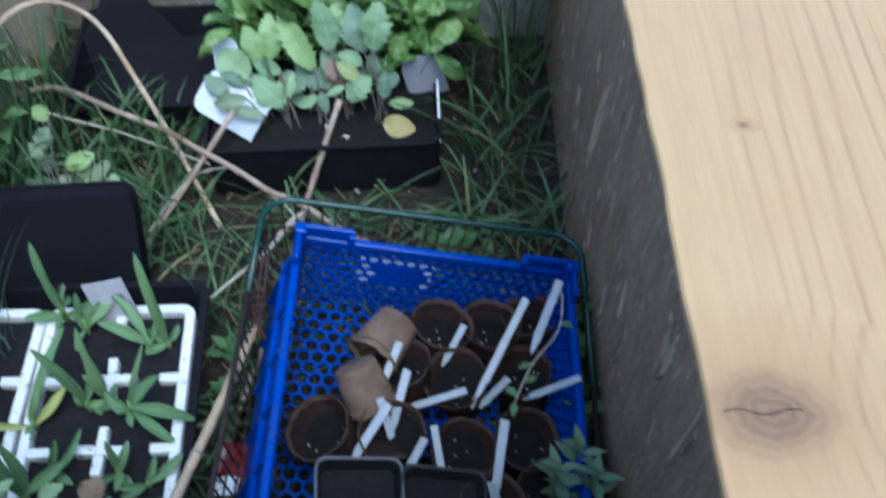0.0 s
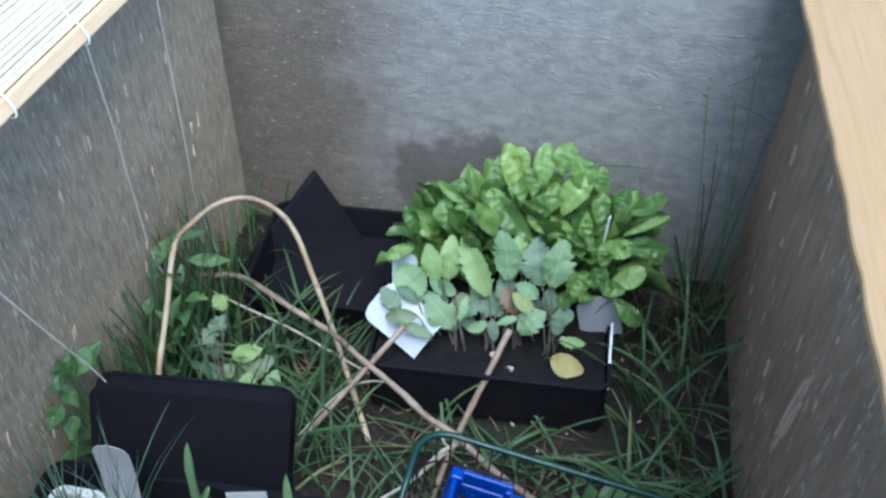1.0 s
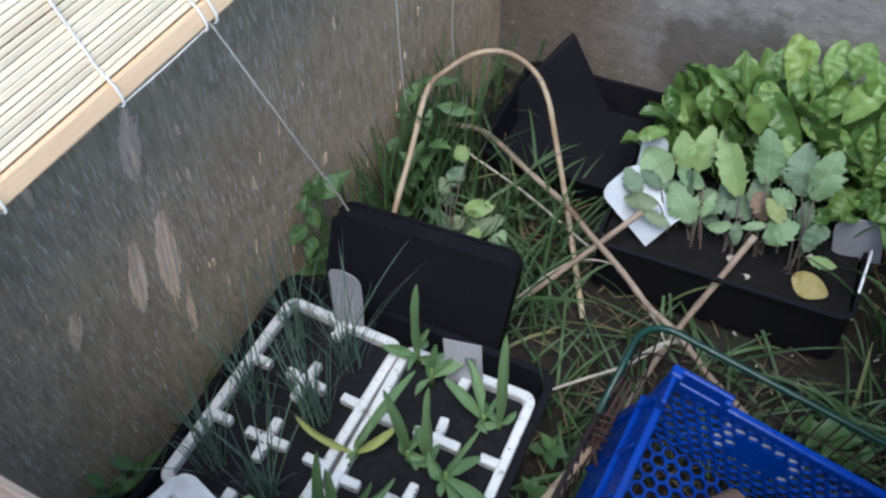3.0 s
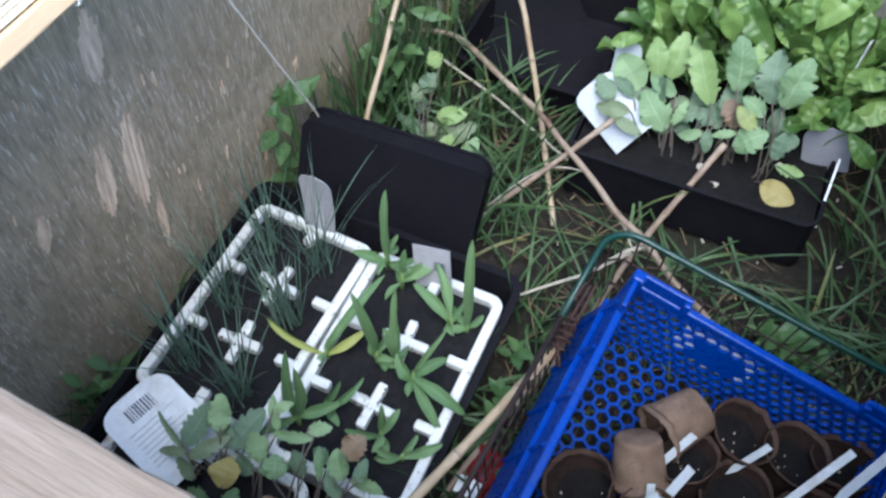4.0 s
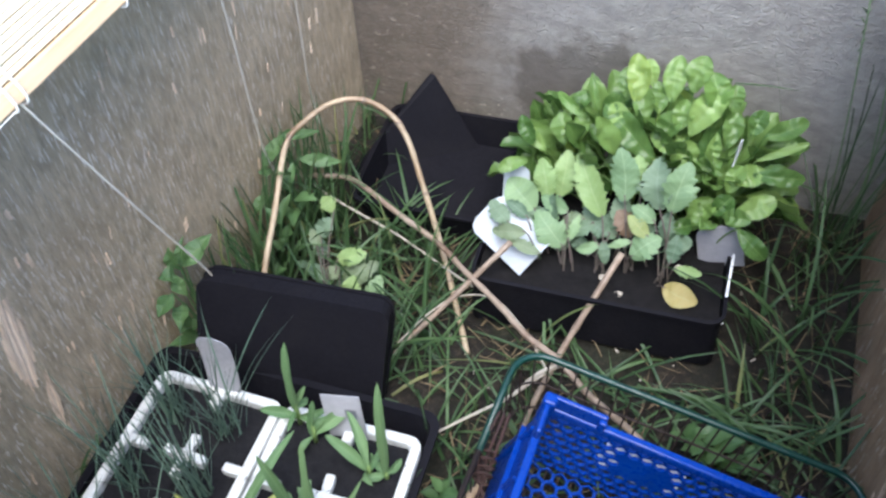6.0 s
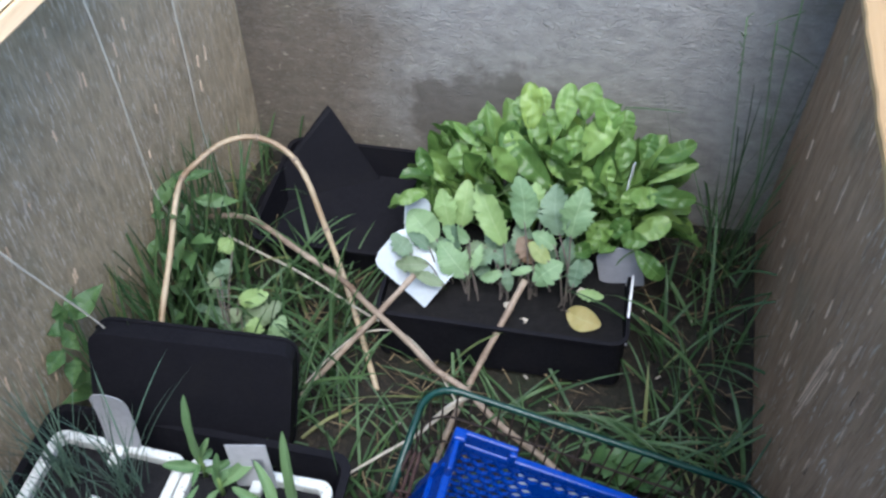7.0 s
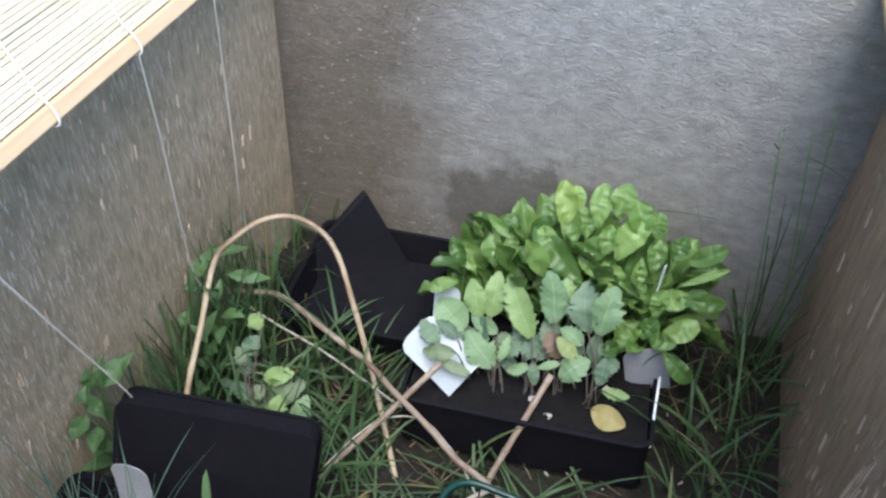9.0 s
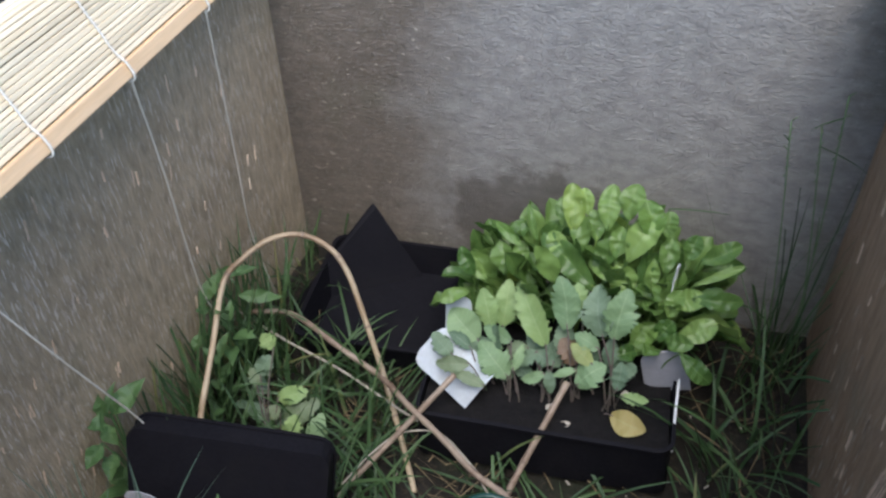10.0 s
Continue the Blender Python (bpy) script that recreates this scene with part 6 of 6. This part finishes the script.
cane("raffia_strand", "short pale raffia strand by the basket's corner", [(0.318, -0.366, 0.052), (0.330, -0.350, 0.055), (0.343, -0.336, 0.052)], 0.0012, 0.0026, RAFFIA, category="raffia")
cane("raffia_strand", "thin pale fibre looping over the stalks", [(0.185, -0.345, 0.03), (0.205, -0.310, 0.042), (0.227, -0.287, 0.050), (0.263, -0.282, 0.055), (0.299, -0.309, 0.061), (0.317, -0.328, 0.062), (0.336, -0.348, 0.056)], 0.0008, 0.0008, RAFFIA, category="raffia")

# crumpled wrapper between the tray and the basket
bm = bmesh.new()
vs = {}
for a in range(7):
    for b in range(7):
        p = Vector((0.303 + 0.03 * (a / 6 - 0.5), -0.588 + 0.045 * (b / 6 - 0.5), 0))
        vs[a, b] = bm.verts.new((p.x, p.y, 0.016 + 0.010 * noise.noise(p * 60) + 0.006 * noise.noise(p * 150)))
for a in range(6):
    for b in range(6):
        bm.faces.new((vs[a, b], vs[a + 1, b], vs[a + 1, b + 1], vs[a, b + 1]))
wrapper = thing("seed_packet", "crumpled red and white packet lying on the grass", "packet", (0.303, -0.588, 0.012))
part("foil", bm, RED, wrapper)
bm = bmesh.new()
vs = {}
for a in range(5):
    for b in range(4):
        p = Vector((0.296 + 0.02 * (a / 4 - 0.5), -0.606 + 0.016 * (b / 3 - 0.5), 0))
        vs[a, b] = bm.verts.new((p.x, p.y, 0.021 + 0.008 * noise.noise(p * 70)))
for a in range(4):
    for b in range(3):
        bm.faces.new((vs[a, b], vs[a + 1, b], vs[a + 1, b + 1], vs[a, b + 1]))
part("flap", bm, LABEL, wrapper, "white paper flap")


# ---- weeds ----
def weed(at, seed, leaves, length, width, height, material=WEED, label="green broad-leaved weed growing by the wall", name="weed", shape=small_oval):
    rng = random.Random(seed)
    root = thing(name, label, "weed", at, "weeds")
    top = Vector(at) + Vector((rng.uniform(-0.012, 0.012), rng.uniform(-0.012, 0.012), height))
    bm = bmesh.new()
    tube(bm, smooth_path([Vector(at) - Vector((0, 0, 0.01)), (Vector(at) + top) / 2 + Vector((rng.uniform(-0.006, 0.006), 0, 0)), top], 4), [0.0014, 0.0014, 0.0013, 0.0013, 0.0012, 0.0012, 0.001, 0.001, 0.0008], 6)
    part("stem", bm, material, root, smooth=True)
    for k in range(leaves):
        s = 0.25 + 0.75 * (k + 1) / leaves
        p = Vector(at).lerp(top, s)
        bm = bmesh.new()
        size = rng.uniform(0.75, 1.15)
        leaf(bm, p, 180 * (k % 2) + 90 * (k // 2 % 2) + rng.uniform(-35, 35), rng.uniform(5, 45) + 25 * s, rng.uniform(5, 60), length * size, width * size, shape, 0.3, 0.03, 0.1, rng.uniform(-25, 25), n=8, rng=rng)
        part("leaf", bm, material, root)


for k, (x, y, n, l, w, h) in enumerate(((0.006, -0.405, 8, 0.034, 0.013, 0.06),
                                        (0.03, -0.250, 8, 0.03, 0.012, 0.125), (0.028, -0.285, 7, 0.028, 0.011, 0.09), (0.05, -0.31, 5, 0.022, 0.010, 0.05),
                                        (0.272, -0.475, 6, 0.021, 0.011, 0.03), (0.278, -0.51, 6, 0.022, 0.011, 0.025), (0.285, -0.55, 6, 0.021, 0.010, 0.02), (-0.01, -0.67, 6, 0.034, 0.013, 0.05), (-0.018, -0.70, 6, 0.03, 0.013, 0.06))):
    weed((x, y, 0.0), 700 + k, n, l, w, h)
for k, (x, y, n, l, w, h) in enumerate(((0.597, -0.52, 6, 0.026, 0.014, 0.06), (0.600, -0.555, 6, 0.028, 0.013, 0.07), (0.597, -0.485, 5, 0.024, 0.014, 0.06), (0.60, -0.455, 5, 0.022, 0.013, 0.07), (0.49, -0.352, 5, 0.028, 0.018, 0.02), (0.505, -0.362, 5, 0.026, 0.016, 0.025), (0.47, -0.345, 4, 0.026, 0.016, 0.02), (0.53, -0.362, 4, 0.024, 0.015, 0.02), (0.59, -0.42, 4, 0.024, 0.014, 0.06))):
    weed((x, y, 0.0), 740 + k, n, l, w, h, label="small round-leaved weed beside the basket")
for k, (x, y, h) in enumerate(((0.572, -0.632, 0.11), (0.590, -0.616, 0.105), (0.566, -0.662, 0.10), (0.588, -0.645, 0.12))):
    weed((x, y, 0.0), 760 + k, 14, 0.027, 0.0085, h, SAGE, "grey-green leafy weed growing through the basket")
STRAGGLY = "small straggling brassica seedling behind the tray"
grown("brassica_seedling", STRAGGLY, "brassica seedlings", (0.089, -0.315, 0.02), 781, ((-3, 56, 80, -14, 6, 10, 17, "y"), (-13, 38, 56, 8, 13, 18, 18, "g"), (8, 28, 39, 30, 9, 10, 18, "y"), (-15, 31, 47, -10, 10, 14, 12, "p")))
grown("brassica_seedling", STRAGGLY, "brassica seedlings", (0.116, -0.309, 0.02), 782, ((-10, 12, 18, 32, 17, 22, 23, "p"), (-3, 2, 8, 4, 14, 20, 17, "y"), (23, -2, 2, 4, 22, 30, 20, "b"), (-17, 19, 30, -10, -10, -10, 15, "p"), (-20, 10, 10, 14, 16, 20, 16, "g")))
for k, (x, y) in enumerate(((0.075, -0.285), (0.10, -0.30))):
    kale((x, y, 0.01), 780 + k, KALE_GREY, 3, 0.040, 0.017, "brassica_seedling", "low dark brassica seedling behind the tray", "brassica seedlings", (20, 60), 0.02)


LUSH = "broad-leaved green weed growing up the plywood"
grown("weed", LUSH, "weeds", (0.022, -0.275, 0.0), 791, ((-14, 71, 134, -12, -36, -22, 20, "w"), (-18, 67, 135, 26, 18, -2, 15, "w"), (-9, 71, 130, 28, 20, 2, 12, "w"), (1, 64, 111, 43, 20, -10, 18, "w"), (-20, 43, 106, -10, -10, 4, 14, "w"), (-15, 45, 102, 11, -4, -14, 16, "w"), (-20, 27, 89, -8, -22, -18, 14, "w")), WEED)
grown("weed", LUSH, "weeds", (0.004, -0.395, 0.0), 792, ((-9, 4, 126, 18, 34, 18, 25, "w"), (-8, 2, 124, -8, 2, 28, 20, "w"), (-10, -4, 120, -8, -14, 12, 23, "w"), (-10, -16, 110, -5, -24, -8, 19, "w"), (-6, 6, 126, -6, 16, 24, 17, "w"), (-14, -3, 122, 15, -8, -18, 17, "w"), (-8, -10, 90, 6, -24, -10, 18, "w")), WEED)

twig = thing("dry_twig", "thin dry weed stem trailing into the blue crate", "twig", (0.585, -0.45, 0.03))
bm = bmesh.new()
tube(bm, smooth_path([(0.586, -0.448, 0.0), (0.581, -0.458, 0.08), (0.577, -0.478, 0.122), (0.571, -0.512, 0.121), (0.548, -0.541, 0.116), (0.534, -0.566, 0.098)], 6), 0.0007, 5)
part("stem", bm, RAFFIA, twig, smooth=True)
rng = random.Random(66)
for p, az in (((0.548, -0.541, 0.116), 200), ((0.541, -0.553, 0.108), 20), ((0.536, -0.562, 0.101), 140), ((0.534, -0.566, 0.098), 260), ((0.573, -0.505, 0.122), 330)):
    bm = bmesh.new()
    leaf(bm, p, az, 15, 40, 0.013, 0.0065, small_oval, 0.3, 0.05, 0.2, n=7, rng=rng)
    part("leaf", bm, WEED, twig)


# ---- grass ----
def grass_patch(name, label, area, count, length, seed, material=GRASS, width=(0.0022, 0.0052), rise=(35, 85), bend=(20, 110), skip=None, z=-0.004, kind="stuff"):
    """Loose blades over a stretch of the ground, in one mesh."""
    rng = random.Random(seed)
    bm = bmesh.new()
    x0, y0, x1, y1 = area
    made = 0
    while made < count:
        x, y = rng.uniform(x0, x1), rng.uniform(y0, y1)
        if skip and skip(x, y):
            made += 0.05
            continue
        clump = noise.noise(Vector((x * 22, y * 22, seed)))
        made += 1
        if clump < -0.05 and rng.random() < 0.88:
            continue
        size = rng.uniform(*length) * (1 + 0.6 * clump)
        leaf(bm, (x, y, z), rng.uniform(0, 360), rng.uniform(*rise), rng.uniform(*bend), size, rng.uniform(*width), blade, 0.55, n=6, cols=3, rng=rng, roll=rng.uniform(-70, 70))
    return solo(name, bm, material, label, "grass", kind=kind)


def in_trough(x, y):
    q = M.inverted() @ Vector((x, y, 0))
    return abs(q.x) < 0.127 and abs(q.y) < 0.101 or (0.05 < x < 0.25 and -0.19 < y < 0)


grass_patch("grass", "long green grass growing along the plywood", (0.0, -0.385, 0.20, -0.17), 250, (0.06, 0.15), 21, skip=lambda x, y: in_trough(x, y) or x < wall_x(y) + 0.006, width=(0.003, 0.006), rise=(50, 88), bend=(10, 90))
grass_patch("grass", "long green grass blades between the trough and the basket", (0.17, -0.43, 0.34, -0.24), 155, (0.05, 0.12), 22, skip=in_trough, rise=(15, 75), width=(0.0024, 0.005))
grass_patch("grass", "long grass blades lying before the trough", (0.33, -0.40, 0.60, -0.295), 190, (0.06, 0.14), 23, skip=in_trough, rise=(8, 55), width=(0.0026, 0.0052))
grass_patch("grass", "tall grass in the plywood corner", (0.505, -0.36, 0.606, -0.01), 120, (0.06, 0.16), 24, skip=in_trough, rise=(35, 88), width=(0.0028, 0.006))
grass_patch("grass", "short grass between the tray and the basket", (0.262, -0.70, 0.318, -0.42), 170, (0.03, 0.09), 25, rise=(20, 80), width=(0.003, 0.006))
grass_patch("grass", "grass under and round the wire basket", (0.31, -0.74, 0.61, -0.38), 240, (0.02, 0.05), 26, rise=(10, 50))
grass_patch("grass", "grass beside the basket and the plywood", (0.592, -0.72, 0.609, -0.36), 70, (0.04, 0.09), 27, rise=(50, 88))
grass_patch("grass", "grass growing between the seed tray and the wall", (-0.04, -0.75, 0.0, -0.42), 110, (0.04, 0.09), 28, skip=lambda x, y: x < wall_x(y) + 0.004 or x > -0.012, rise=(50, 88))
grass_patch("grass", "thin grass behind the black trays", (0.0, -0.12, 0.06, -0.01), 50, (0.05, 0.11), 29, rise=(55, 88))
grass_patch("grass", "tall grass blades growing up along the plywood", (0.0, -0.375, 0.05, -0.15), 230, (0.09, 0.18), 31, skip=lambda x, y: x < wall_x(y) + 0.008, width=(0.003, 0.0058), rise=(68, 88), bend=(0, 45))
grass_patch("grass", "arching grass blades before the black trays", (0.08, -0.29, 0.19, -0.19), 80, (0.05, 0.11), 32, width=(0.003, 0.006), rise=(25, 75), bend=(20, 90))
grass_patch("grass", "thin tall grass in the far corner", (0.525, -0.12, 0.60, -0.02), 34, (0.12, 0.24), 33, width=(0.0012, 0.003), rise=(74, 88), bend=(0, 35))
grass_patch("dead_grass", "dead straw-coloured grass thatch on the soil", (0.0, -0.76, 0.605, -0.02), 700, (0.02, 0.07), 30, material=STRAW, skip=lambda x, y: in_trough(x, y) or x < 0.26 and y < -0.42 or x < 0.03 and y > -0.2, width=(0.001, 0.0024), rise=(2, 22), bend=(5, 40), z=0.0)
# a few tall flowering grass stalks in the far corner
for k, (foot, x, y, h, az, length) in enumerate(((0.566, 0.529, -0.03, 0.292, 100, 0.03), (0.598, 0.556, -0.03, 0.290, -8, 0.052), (0.588, 0.570, -0.03, 0.325, 200, 0.03))):
    rng = random.Random(900 + k)
    root = thing("grass_stalk", "tall thin green grass stalk against the plywood", "grass stalk", (x, y, 0), "grass stalks")
    bm = bmesh.new()
    tube(bm, smooth_path([(foot, y - 0.02, -0.004), (foot * 0.45 + x * 0.55 + 0.004, y - 0.008, h * 0.5), (x, y, h)], 6), 0.0007, 5)
    for q in range(7):
        z = h * (1 - 0.035 * q)
        side = x + (foot - x) * 0.03 * q
        tube(bm, [(side, y, z), (side + rng.uniform(-0.005, 0.005), y - rng.uniform(0, 0.004), z + 0.006)], [0.0006, 0.0003], 4)
    part("stem", bm, GREEN_STALK, root, smooth=True)
    bm = bmesh.new()
    leaf(bm, (x + (foot - x) * 0.07, y - 0.001, h * 0.93), az, -14, 22, length, 0.0024, blade, 0.4, n=6, cols=3, rng=rng)
    part("blade", bm, GRASS, root)
for k, (x, y, z, az, l) in enumerate(((0.437, -0.04, 0.178, 0, 0.062), (0.47, -0.07, 0.13, 10, 0.06))):
    root = thing("grass_stalk", "single grass blade arching over the chard", "grass stalk", (x, y, 0), "grass stalks")
    bm = bmesh.new()
    tube(bm, smooth_path([(x - 0.01, y - 0.02, 0.05), (x - 0.006, y - 0.012, 0.11), (x, y, z)], 5), 0.0007, 5)
    part("stem", bm, GRASS, root, smooth=True)
    bm = bmesh.new()
    leaf(bm, (x, y, z), az, 8, 10, l, 0.003, blade, 0.4, n=6, cols=3)
    part("blade", bm, GRASS, root)


# ---- small litter ----
for k, (x, y, z, az) in enumerate(((0.373, -0.246, 0.0585, 40), (0.432, -0.19, 0.06, 200), (0.36, -0.23, 0.057, 110))):
    bm = bmesh.new()
    leaf(bm, (x, y, z), az, 12, 20, 0.011, 0.008, small_oval, 0.3, 0.2, 0.2, n=6)
    solo("fallen_petal", bm, RAFFIA, "small pale dried leaf scrap on the compost", "leaf scrap", "leaf scraps")
rng = random.Random(31)
bm = bmesh.new()
for k in range(110):
    x, y = rng.uniform(0.0, 0.6), rng.uniform(-0.75, -0.02)
    if x < 0.26 and (y < -0.42 or y > -0.2):
        continue
    q = M.inverted() @ Vector((x, y, 0))
    z = 0.056 if abs(q.x) < 0.12 and abs(q.y) < 0.085 else 0.002
    box(bm, (rng.uniform(0.001, 0.006), rng.uniform(0.0008, 0.0022), 0.0008), pose(x, y, z, rng.uniform(-20, 20), rng.uniform(-20, 20), rng.uniform(0, 360)))
solo("wood_chips", bm, CHIP, "scattered pale wood chips and straw bits", "litter", kind="stuff")
